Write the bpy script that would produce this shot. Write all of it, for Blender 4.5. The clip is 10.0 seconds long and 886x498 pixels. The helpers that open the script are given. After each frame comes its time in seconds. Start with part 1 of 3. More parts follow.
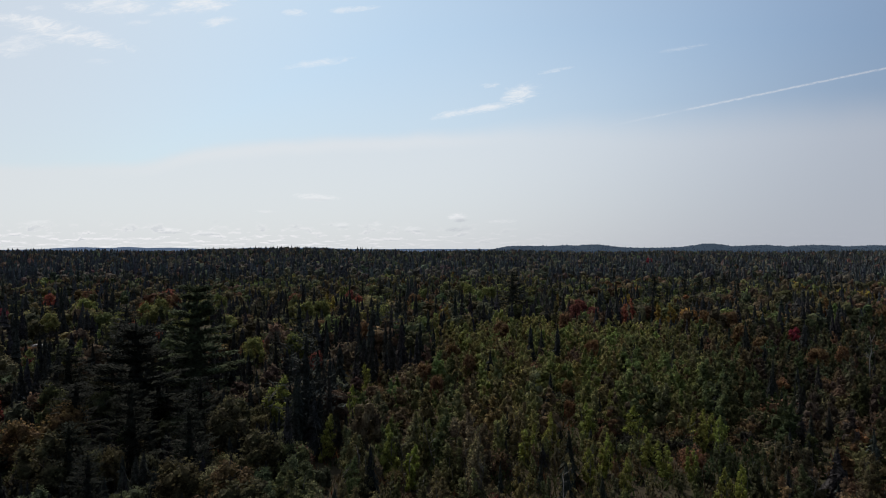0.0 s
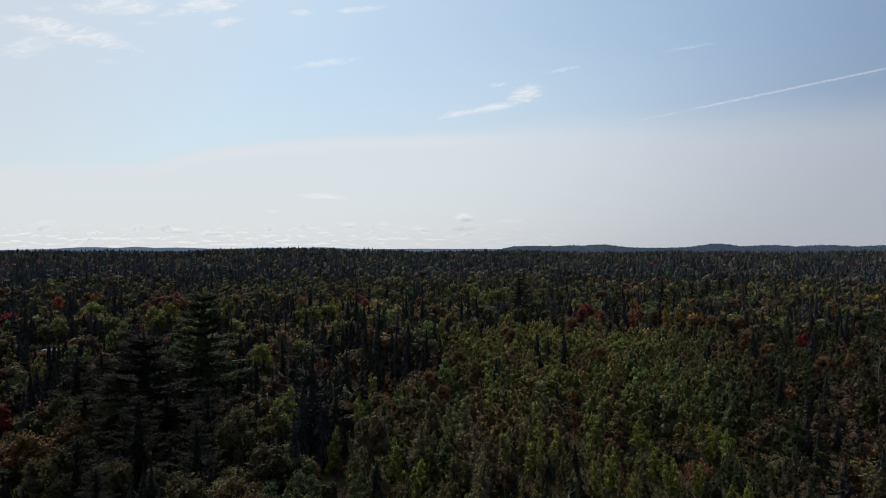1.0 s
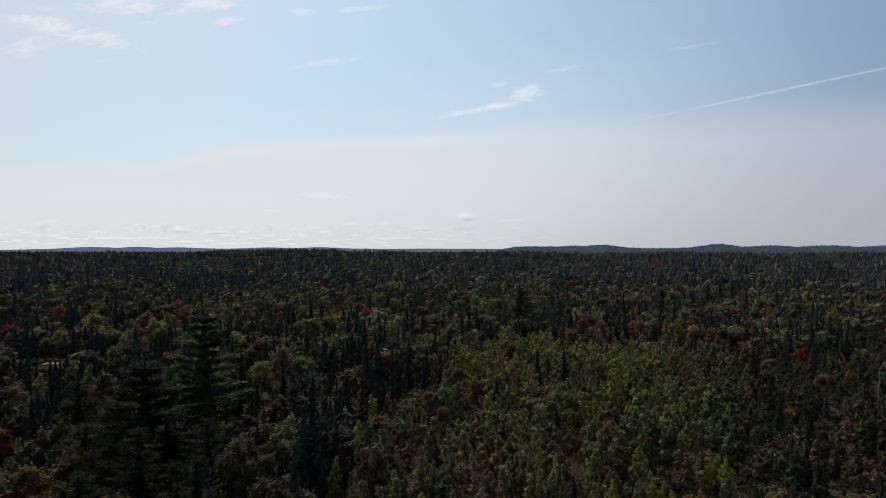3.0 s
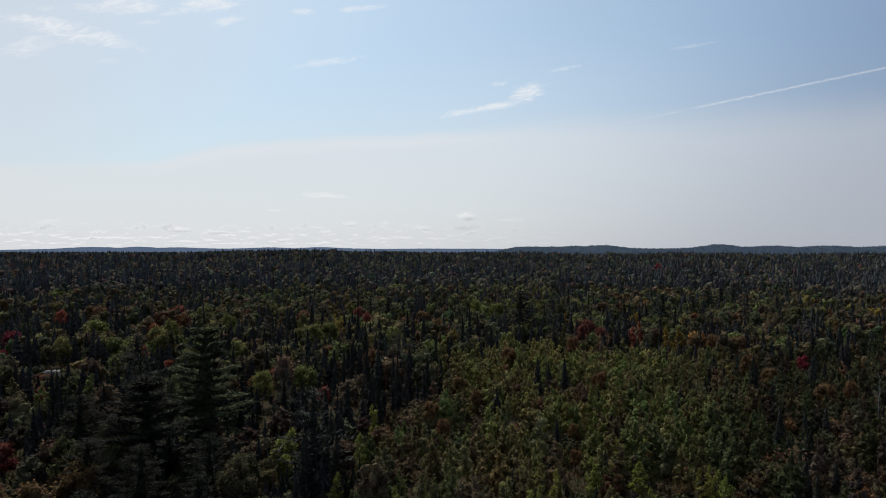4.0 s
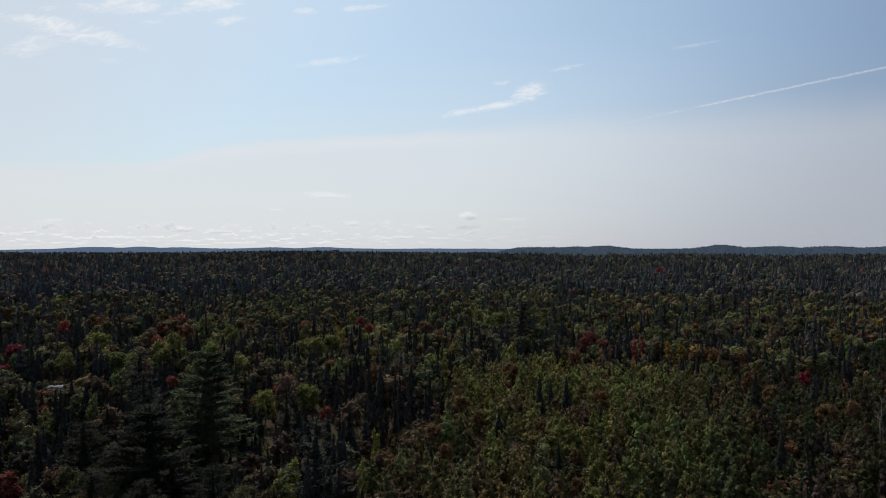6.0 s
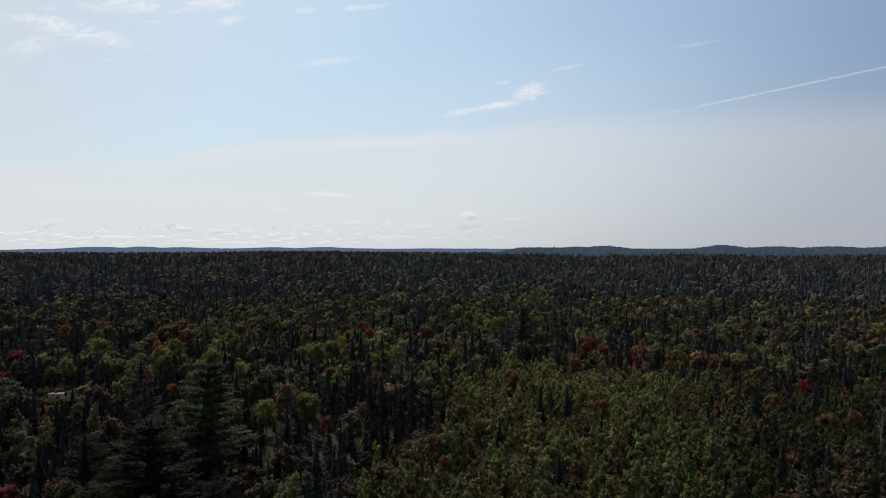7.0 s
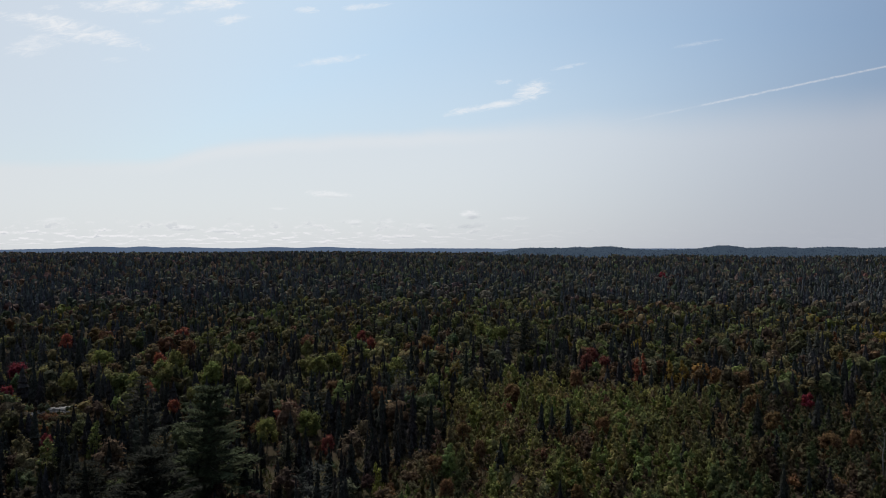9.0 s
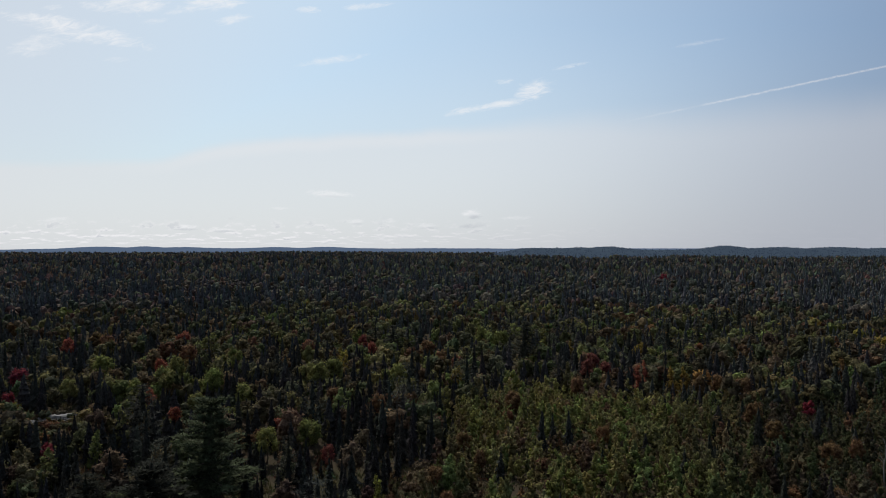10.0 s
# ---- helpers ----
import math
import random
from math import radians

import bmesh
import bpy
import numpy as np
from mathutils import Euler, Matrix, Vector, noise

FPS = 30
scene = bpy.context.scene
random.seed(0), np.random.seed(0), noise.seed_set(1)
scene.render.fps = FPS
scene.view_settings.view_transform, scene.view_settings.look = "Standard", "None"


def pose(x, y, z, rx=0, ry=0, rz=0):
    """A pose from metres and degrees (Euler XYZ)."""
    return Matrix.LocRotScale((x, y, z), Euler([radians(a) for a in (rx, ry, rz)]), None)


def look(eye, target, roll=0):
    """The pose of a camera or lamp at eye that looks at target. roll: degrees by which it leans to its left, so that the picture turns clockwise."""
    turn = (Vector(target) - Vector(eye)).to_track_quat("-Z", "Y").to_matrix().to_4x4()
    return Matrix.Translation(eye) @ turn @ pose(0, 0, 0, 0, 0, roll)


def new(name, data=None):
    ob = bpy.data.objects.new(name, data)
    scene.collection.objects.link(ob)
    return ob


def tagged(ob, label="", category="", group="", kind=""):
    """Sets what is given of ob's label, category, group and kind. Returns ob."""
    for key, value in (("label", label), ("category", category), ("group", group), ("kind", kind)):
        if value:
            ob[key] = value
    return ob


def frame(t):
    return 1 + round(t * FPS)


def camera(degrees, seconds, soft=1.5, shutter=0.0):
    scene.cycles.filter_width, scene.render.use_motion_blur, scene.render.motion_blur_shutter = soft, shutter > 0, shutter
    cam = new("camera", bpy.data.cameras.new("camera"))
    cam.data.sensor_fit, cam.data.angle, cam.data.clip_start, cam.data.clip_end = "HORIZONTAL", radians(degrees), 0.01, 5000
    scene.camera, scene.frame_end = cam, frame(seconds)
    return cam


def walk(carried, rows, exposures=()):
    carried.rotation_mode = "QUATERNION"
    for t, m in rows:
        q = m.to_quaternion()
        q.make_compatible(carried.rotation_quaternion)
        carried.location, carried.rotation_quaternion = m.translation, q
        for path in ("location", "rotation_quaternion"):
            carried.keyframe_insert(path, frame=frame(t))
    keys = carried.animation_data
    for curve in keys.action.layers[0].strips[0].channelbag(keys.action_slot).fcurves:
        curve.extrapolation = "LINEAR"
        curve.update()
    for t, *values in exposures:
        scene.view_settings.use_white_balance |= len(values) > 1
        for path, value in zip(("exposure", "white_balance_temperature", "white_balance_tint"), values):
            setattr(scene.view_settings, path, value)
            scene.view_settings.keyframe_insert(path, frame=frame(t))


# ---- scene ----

# ---------------------------------------------------------------- camera
cam = camera(69.0, 10.0, soft=0.9)
PATH = [  # seconds, x, y, z, yaw, pitch
    (0.0, 0.10, 0.05, 21.95, -0.53, 0.00), (0.1, 0.09, 0.04, 22.05, -0.26, 0.00), (0.2, 0.08, 0.04, 22.16, -0.13, 0.00),
    (0.3, 0.07, 0.03, 22.29, -0.06, -0.005), (0.5, 0.06, 0.02, 22.55, 0.00, -0.01), (1.0, 0.17, -0.02, 23.39, 0.06, -0.03),
    (1.5, 0.25, -0.05, 24.24, 0.10, -0.045), (2.0, 0.30, -0.10, 25.10, 0.13, -0.06), (2.5, 0.34, -0.16, 25.99, 0.15, -0.075),
    (4.0, 0.37, -0.42, 28.84, 0.23, -0.12), (4.5, 0.37, -0.53, 29.85, 0.28, -0.133), (5.0, 0.35, -0.62, 30.86, 0.315, -0.149),
    (5.5, 0.33, -0.67, 31.83, 0.35, -0.163), (7.0, 0.36, -0.68, 34.66, 0.46, -0.21), (7.5, 0.36, -0.64, 35.57, 0.48, -0.225),
    (8.0, 0.36, -0.60, 36.49, 0.50, -0.24), (8.5, 0.38, -0.57, 37.43, 0.53, -0.255), (9.0, 0.42, -0.53, 38.39, 0.57, -0.27),
    (9.5, 0.50, -0.50, 39.34, 0.63, -0.285), (10.0, 0.62, -0.48, 40.28, 0.70, -0.30)]
walk(cam, [(t, pose(x, y, z, 90 + p, 0, w)) for t, x, y, z, w, p in PATH])

# ---------------------------------------------------------------- light
SUN_AZ, SUN_EL = radians(-24), radians(48)      # azimuth from +y, to the right
world = bpy.data.worlds.new("sky")
scene.world = world
world.use_nodes = True


class Nodes:
    """Short hand for a node tree."""

    def __init__(self, tree):
        self.t = tree
        tree.nodes.clear()

    def add(self, kind, ins=None, **props):
        n = self.t.nodes.new(kind)
        for k, v in props.items():
            setattr(n, k, v)
        for k, v in (ins or {}).items():
            if isinstance(v, bpy.types.NodeSocket):
                self.t.links.new(v, n.inputs[k])
            else:
                n.inputs[k].default_value = v
        return n

    def math(self, op, a, b=0.0, clamp=False):
        return self.add("ShaderNodeMath", {0: a, 1: b}, operation=op, use_clamp=clamp).outputs[0]

    def mix(self, f, a, b, blend="MIX"):
        return self.add("ShaderNodeMix", {0: f, 6: a, 7: b}, data_type="RGBA", blend_type=blend).outputs[2]

    def ramp(self, v, lo, hi, a=0.0, b=1.0):
        return self.add("ShaderNodeMapRange", {0: v, 1: lo, 2: hi, 3: a, 4: b}, interpolation_type="SMOOTHSTEP").outputs[0]

    def noise(self, vec, scale, detail=3.0, rough=0.55):
        return self.add("ShaderNodeTexNoise", {"Vector": vec, "Scale": scale, "Detail": detail, "Roughness": rough}).outputs[0]


w = Nodes(world.node_tree)
sky = w.add("ShaderNodeTexSky", sky_type="NISHITA", sun_disc=False, sun_elevation=SUN_EL, sun_rotation=SUN_AZ, altitude=300.0,
            air_density=1.0, dust_density=1.6, ozone_density=1.0).outputs[0]
way = w.add("ShaderNodeTexCoord").outputs["Generated"]
dx, dy, dz = w.add("ShaderNodeSeparateXYZ", {0: way}).outputs
ahead = w.math("MAXIMUM", dy, 0.05)
u, v = w.math("DIVIDE", dx, ahead), w.math("DIVIDE", dz, ahead)      # tangents: to the right, up



def vec(su, sv, seed):
    return w.add("ShaderNodeCombineXYZ", {0: w.math("MULTIPLY", u, su), 1: w.math("MULTIPLY", v, sv), 2: seed}).outputs[0]


# the sky is brighter towards the sun
sun_way = (math.sin(SUN_AZ) * math.cos(SUN_EL), math.cos(SUN_AZ) * math.cos(SUN_EL), math.sin(SUN_EL))
near_sun = w.add("ShaderNodeVectorMath", {0: way, 1: sun_way}, operation="DOT_PRODUCT").outputs["Value"]
shine = w.ramp(near_sun, 0.36, 0.72, 0.645, 0.915)

# thin sheet of high cloud above the horizon, its upper edge wavering
wave = w.math("MULTIPLY", w.math("SUBTRACT", w.noise(vec(5.0, 3.0, 3.0), 1.0, 4.0), 0.5), 0.03)
edge = w.math("ADD", w.math("MULTIPLY", u, 0.05), w.math("ADD", wave, w.ramp(u, -0.47, -0.34, 0.157, 0.178)))
rim = w.ramp(w.math("ABSOLUTE", w.math("SUBTRACT", w.math("SUBTRACT", v, edge), -0.011)), 0.0, 0.016, 0.22, 0.0)
rim = w.math("MULTIPLY", rim, w.ramp(w.math("ABSOLUTE", w.math("SUBTRACT", u, -0.2)), 0.12, 0.38, 1.0, 0.0))
melt = w.ramp(u, -0.1, 0.5, 1.0, 4.0)
veil = w.math("SUBTRACT", 1.0, w.ramp(w.math("DIVIDE", w.math("SUBTRACT", v, edge), melt), -0.010, 0.011))
veil = w.math("MULTIPLY", veil, w.ramp(u, -0.5, 0.5, 0.62, 0.50))
haze = w.math("MAXIMUM", w.ramp(v, 0.0, 0.42, 0.80, 0.36), w.ramp(u, -0.75, 0.05, 0.80, 0.40))


def wisps(fine):
    """Torn, drawn-out cloud texture, shared by all clouds of one size."""
    lean = w.math("SUBTRACT", v, w.math("MULTIPLY", u, 0.12))
    at = w.add("ShaderNodeCombineXYZ", {0: w.math("MULTIPLY", u, fine), 1: w.math("MULTIPLY", lean, fine * 3.0), 2: fine}).outputs[0]
    n = w.add("ShaderNodeTexNoise", {"Vector": at, "Scale": 1.0, "Detail": 8.0, "Roughness": 0.72, "Distortion": 0.8}).outputs[0]
    return w.math("MULTIPLY", n, 2.5)


BROAD_WISP, FINE_WISP = wisps(30.0), wisps(80.0)


def puff(cu, cv, ru, rv, slope, amount, wisp):
    """One small cloud: an uneven, wispy patch round a direction."""
    a = w.math("SUBTRACT", u, cu)
    b = w.math("SUBTRACT", w.math("SUBTRACT", v, cv), w.math("MULTIPLY", a, slope))
    a, b = w.math("DIVIDE", a, ru), w.math("DIVIDE", b, rv)
    q = w.math("ADD", w.math("MULTIPLY", a, a), w.math("MULTIPLY", b, b))
    return w.ramp(w.math("SUBTRACT", wisp, w.math("MULTIPLY", q, 0.8)), 0.55, 1.75, 0.0, amount)


PUFFS = [(-0.59, 0.338, 0.14, 0.020, -0.21, 0.85), (-0.645, 0.314, 0.06, 0.020, 0.2, 0.6), (-0.50, 0.377, 0.075, 0.021, 0.05, 0.75), (-0.365, 0.380, 0.07, 0.018, 0.12, 0.85),
         (-0.187, 0.288, 0.065, 0.008, 0.16, 0.6), (0.130, 0.241, 0.038, 0.019, 0.25, 0.95), (0.060, 0.216, 0.095, 0.008, 0.17, 0.8),
         (-0.337, 0.352, 0.035, 0.009, 0.18, 0.7), (-0.222, 0.366, 0.022, 0.007, 0.0, 0.7), (-0.13, 0.372, 0.045, 0.007, 0.08, 0.55)]
SMALL = [(0.082, 0.254, 0.018, 0.005, 0.1, 0.55), (0.185, 0.278, 0.035, 0.004, 0.2, 0.4), (0.38, 0.312, 0.05, 0.004, 0.16, 0.25), (-0.186, 0.080, 0.046, 0.007, -0.06, 0.85),
         (0.032, 0.050, 0.020, 0.008, 0.0, 1.0), (-0.415, 0.029, 0.030, 0.005, 0.0, 0.9), (-0.358, 0.025, 0.026, 0.004, 0.0, 0.8), (-0.148, 0.038, 0.018, 0.005, 0.0, 0.7), (-0.095, 0.039, 0.014, 0.005, 0.0, 0.7),
         (-0.038, 0.031, 0.022, 0.005, 0.0, 0.7), (-0.62, 0.041, 0.03, 0.005, 0.1, 0.5), (0.10, 0.043, 0.03, 0.004, 0.05, 0.5), (-0.265, 0.058, 0.02, 0.003, 0.0, 0.5), (-0.46, 0.35, 0.025, 0.006, 0.1, 0.35),
         (-0.52, 0.29, 0.025, 0.006, 0.0, 0.25), (-0.56, 0.374, 0.03, 0.008, -0.1, 0.45), (-0.62, 0.372, 0.02, 0.006, 0.1, 0.35), (-0.43, 0.364, 0.02, 0.006, 0.1, 0.4)]
cloud = 0.0
for row in PUFFS:
    cloud = w.math("MAXIMUM", puff(*row, BROAD_WISP), cloud)
for row in SMALL:
    cloud = w.math("MAXIMUM", puff(*row, FINE_WISP), cloud)
# a worn vapour trail, and a loose field of small clouds low down
kink = w.math("MULTIPLY", w.math("SUBTRACT", w.noise(vec(60, 0, 22.0), 1.0, 3.0), 0.5), 0.004)
trail_v = w.math("MULTIPLY_ADD", u, 0.21)
w.t.nodes[-1].inputs[2].default_value = 0.1352
off = w.math("ABSOLUTE", w.math("SUBTRACT", w.math("SUBTRACT", v, kink), trail_v))
trail = w.math("MULTIPLY", w.ramp(off, 0.0, 0.0027, 1.0, 0.0), w.ramp(u, 0.24, 0.46, 0.0, 0.5))
trail = w.math("MULTIPLY", trail, w.ramp(w.noise(vec(120, 300, 20.0), 1.0, 6.0, 0.75), 0.30, 0.62, 0.25, 1.0))
trail = w.math("MULTIPLY", trail, w.ramp(w.math("ABSOLUTE", w.math("SUBTRACT", u, 0.374)), 0.006, 0.024, 0.25, 1.0))   # worn thin at one place
cloud = w.math("MAXIMUM", cloud, trail)


def field(lift):
    """A level sheet of small clouds, seen from below towards the horizon."""
    far = w.math("DIVIDE", 1.0, w.math("MAXIMUM", w.math("ADD", v, lift + 0.016), 0.004))
    at = w.add("ShaderNodeCombineXYZ", {0: w.math("MULTIPLY", u, 34.0), 1: w.math("MULTIPLY", far, 0.17), 2: 30.0}).outputs[0]
    return w.ramp(w.noise(at, 1.0, 5.0, 0.6), 0.50, 0.62)


span = w.math("MULTIPLY", w.ramp(v, 0.0, 0.005), w.ramp(v, 0.016, 0.050, 1.0, 0.0))
span = w.math("MULTIPLY", span, w.ramp(u, -0.3, 0.30, 1.0, 0.06))
tops, bases = field(0.0), field(0.0030)
low = w.math("MULTIPLY", tops, span)
under = w.math("MULTIPLY", w.math("MULTIPLY", bases, tops), 0.85)
GREYS = [(0.036, 0.045, 0.014, 0.0045, 0.0, 0.8), (0.030, 0.030, 0.024, 0.0045, 0.0, 0.75), (-0.412, 0.0255, 0.024, 0.003, 0.0, 0.7), (-0.355, 0.022, 0.026, 0.003, 0.0, 0.7),
         (-0.182, 0.0765, 0.030, 0.003, -0.06, 0.35), (-0.034, 0.0275, 0.018, 0.003, 0.0, 0.6), (-0.145, 0.034, 0.012, 0.0025, 0.0, 0.4)]
shade = 0.0
for row in GREYS:                                    # the shaded undersides of the small clouds
    shade = w.math("MAXIMUM", puff(*row, FINE_WISP), shade)
shown = w.math("GREATER_THAN", dy, 0.06)
blue = w.mix(1.0, sky, (0.089, 0.121, 0.126, 1), "MULTIPLY")
col = w.mix(haze, blue, (0.715, 0.745, 0.79, 1))
deep = w.ramp(u, 0.0, 0.72, 1.0, 0.80)              # deeper blue away from the sun
col = w.mix(1.0, col, w.add("ShaderNodeCombineColor", {0: w.math("POWER", deep, 1.3), 1: deep, 2: w.math("POWER", deep, 0.6)}).outputs[0], "MULTIPLY")
col = w.mix(veil, col, (0.80, 0.815, 0.83, 1))
col = w.mix(rim, col, (0.90, 0.90, 0.905, 1))
col = w.mix(w.math("MULTIPLY", cloud, shown), col, (0.95, 0.96, 0.97, 1))
col = w.mix(w.math("MULTIPLY", w.math("MULTIPLY", shade, 0.8), shown), col, (0.50, 0.53, 0.58, 1))
col = w.mix(w.math("MULTIPLY", w.math("MULTIPLY", low, under), shown), col, (0.60, 0.63, 0.67, 1))
col = w.mix(w.math("MULTIPLY", w.math("MULTIPLY", low, w.math("SUBTRACT", 1.0, under)), shown), col, (0.93, 0.93, 0.94, 1))
col = w.mix(1.0, col, w.add("ShaderNodeCombineColor", {0: shine, 1: shine, 2: w.math("POWER", shine, 0.85)}).outputs[0], "MULTIPLY")
back = w.add("ShaderNodeBackground", {0: col, 1: 1.0})
w.add("ShaderNodeOutputWorld", {0: back.outputs[0]})

sun = new("sun", bpy.data.lights.new("sun", "SUN"))
sun.data.energy, sun.data.angle, sun.data.color = 4.6, radians(0.6), (1.0, 0.95, 0.87)
sun.matrix_world = look((0, 0, 0), (-math.sin(SUN_AZ) * math.cos(SUN_EL), -math.cos(SUN_AZ) * math.cos(SUN_EL), -math.sin(SUN_EL)))

# ---------------------------------------------------------------- materials


def material(name):
    m = bpy.data.materials.new(name)
    m.use_nodes = True
    return m, Nodes(m.node_tree)


def foliage(name, mass, through_light, rough, gloss):
    """Leaves or needles. The tree's own colour is the object's colour, or in joined woods the attribute 'tint'."""
    m, n = material(name)
    if mass:
        tint = n.add("ShaderNodeAttribute", attribute_name="tint").outputs[0]
    else:
        tint = n.add("ShaderNodeObjectInfo").outputs["Color"]
    place = n.add("ShaderNodeTexCoord").outputs["Object"]
    leaf = n.add("ShaderNodeNewGeometry").outputs["Random Per Island"]
    k = 1.0 if mass else 7.5                      # single trees are built one metre high
    broad, fine, sprig = n.noise(place, 0.55 * k, 2.0), n.noise(place, 7.0 * k, 2.0), n.noise(place, 2.4 * k, 3.0, 0.7)
    # sprig noise also darkens gaps between clumps, shade put into the leaf colour
    value = n.math("MULTIPLY", n.ramp(leaf, 0.0, 1.0, 0.74, 1.28), n.math("MULTIPLY", n.ramp(broad, 0.3, 0.7, 0.78, 1.22), n.math("MULTIPLY", n.ramp(fine, 0.3, 0.7, 0.72, 1.3), n.ramp(sprig, 0.34, 0.66, 0.6, 1.4))))
    col = n.add("ShaderNodeHueSaturation", {"Hue": n.ramp(broad, 0.3, 0.7, 0.485, 0.515), "Saturation": 1.0, "Value": value, "Color": tint}).outputs[0]
    relief = n.add("ShaderNodeBump", {"Strength": 0.9, "Distance": 0.35 / k, "Height": sprig}).outputs[0]
    skin = n.add("ShaderNodeBsdfPrincipled", {"Base Color": col, "Roughness": rough, "Specular IOR Level": gloss, "Normal": relief})
    glow = n.add("ShaderNodeBsdfTranslucent", {"Color": n.mix(0.15, col, (0.20, 0.22, 0.03, 1), "OVERLAY")})
    both = n.add("ShaderNodeMixShader", {0: through_light, 1: skin.outputs[0], 2: glow.outputs[0]})
    n.add("ShaderNodeOutputMaterial", {0: both.outputs[0]})
    return m


def bark(name, dark, light, scale, stretch):
    m, n = material(name)
    place = n.add("ShaderNodeTexCoord").outputs["Object"]
    rows = n.add("ShaderNodeMapping", {0: place, 3: (1, 1, stretch)}).outputs[0]
    grain, stain = n.noise(rows, scale, 4.0), n.noise(place, 1.3, 2.0)
    col = n.mix(n.ramp(grain, 0.35, 0.65), (*dark, 1), (*light, 1))
    col = n.mix(n.ramp(stain, 0.45, 0.7, 0.0, 0.5), col, (0.03, 0.028, 0.022, 1))
    bump = n.add("ShaderNodeBump", {"Strength": 0.5, "Distance": 0.03, "Height": grain})
    skin = n.add("ShaderNodeBsdfPrincipled", {"Base Color": col, "Roughness": 0.85, "Specular IOR Level": 0.2, "Normal": bump.outputs[0]})
    n.add("ShaderNodeOutputMaterial", {0: skin.outputs[0]})
    return m


def soil():
    m, n = material("forest_floor")
    place = n.add("ShaderNodeTexCoord").outputs["Object"]
    a, b, c = n.noise(place, 0.035, 4.0), n.noise(place, 0.5, 5.0, 0.65), n.noise(place, 6.0, 3.0)
    col = n.mix(n.ramp(a, 0.42, 0.6), (0.030, 0.024, 0.018, 1), (0.034, 0.034, 0.020, 1))
    col = n.mix(n.ramp(b, 0.5, 0.72, 0.0, 0.7), col, (0.055, 0.042, 0.028, 1))
    col = n.mix(n.ramp(c, 0.35, 0.65, 0.0, 0.5), col, (0.040, 0.032, 0.022, 1))
    bump = n.add("ShaderNodeBump", {"Strength": 0.8, "Distance": 0.3, "Height": b})
    skin = n.add("ShaderNodeBsdfPrincipled", {"Base Color": col, "Roughness": 1.0, "Specular IOR Level": 0.0, "Normal": bump.outputs[0]})
    n.add("ShaderNodeOutputMaterial", {0: skin.outputs[0]})
    return m


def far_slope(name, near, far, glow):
    """Far hills showing only mottled wooded cover; blue colour and glow paint in haze."""
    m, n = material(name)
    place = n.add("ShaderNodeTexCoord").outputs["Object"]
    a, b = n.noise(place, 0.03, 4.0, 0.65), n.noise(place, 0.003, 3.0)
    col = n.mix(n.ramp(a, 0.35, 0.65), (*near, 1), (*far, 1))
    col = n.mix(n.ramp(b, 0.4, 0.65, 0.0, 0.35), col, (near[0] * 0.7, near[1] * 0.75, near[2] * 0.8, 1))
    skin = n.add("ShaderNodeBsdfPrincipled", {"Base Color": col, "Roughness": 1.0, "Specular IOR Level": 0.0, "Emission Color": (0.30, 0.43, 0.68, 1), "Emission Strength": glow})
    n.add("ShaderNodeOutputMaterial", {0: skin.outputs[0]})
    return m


LEAF, LEAF_MASS = foliage("broad_leaves", False, 0.48, 0.7, 0.03), foliage("broad_leaves_massed", True, 0.48, 0.7, 0.03)
NEEDLE, NEEDLE_MASS = foliage("needles", False, 0.12, 0.8, 0.01), foliage("needles_massed", True, 0.12, 0.8, 0.01)
BARK_DARK = bark("conifer_bark", (0.035, 0.027, 0.021), (0.085, 0.07, 0.058), 9.0, 0.3)
BARK_PALE = bark("aspen_bark", (0.045, 0.042, 0.035), (0.105, 0.10, 0.088), 6.0, 2.5)
BARK_DEAD = bark("weathered_wood", (0.10, 0.095, 0.09), (0.25, 0.24, 0.23), 7.0, 0.2)
SOIL = soil()


def stone():
    m, n = material("grey_rock")
    place = n.add("ShaderNodeTexCoord").outputs["Object"]
    a, b = n.noise(place, 0.9, 5.0, 0.6), n.noise(place, 7.0, 4.0)
    col = n.mix(n.ramp(a, 0.4, 0.62), (0.075, 0.073, 0.070, 1), (0.15, 0.146, 0.142, 1))
    col = n.mix(n.ramp(b, 0.5, 0.7, 0.0, 0.6), col, (0.05, 0.053, 0.042, 1))
    bump = n.add("ShaderNodeBump", {"Strength": 0.7, "Distance": 0.08, "Height": b})
    skin = n.add("ShaderNodeBsdfPrincipled", {"Base Color": col, "Roughness": 0.9, "Normal": bump.outputs[0]})
    n.add("ShaderNodeOutputMaterial", {0: skin.outputs[0]})
    return m


ROCK = stone()

# ---------------------------------------------------------------- mesh tools
rng = np.random.default_rng(7)


def unit(a):
    return a / np.maximum(np.linalg.norm(a, axis=-1, keepdims=True), 1e-9)


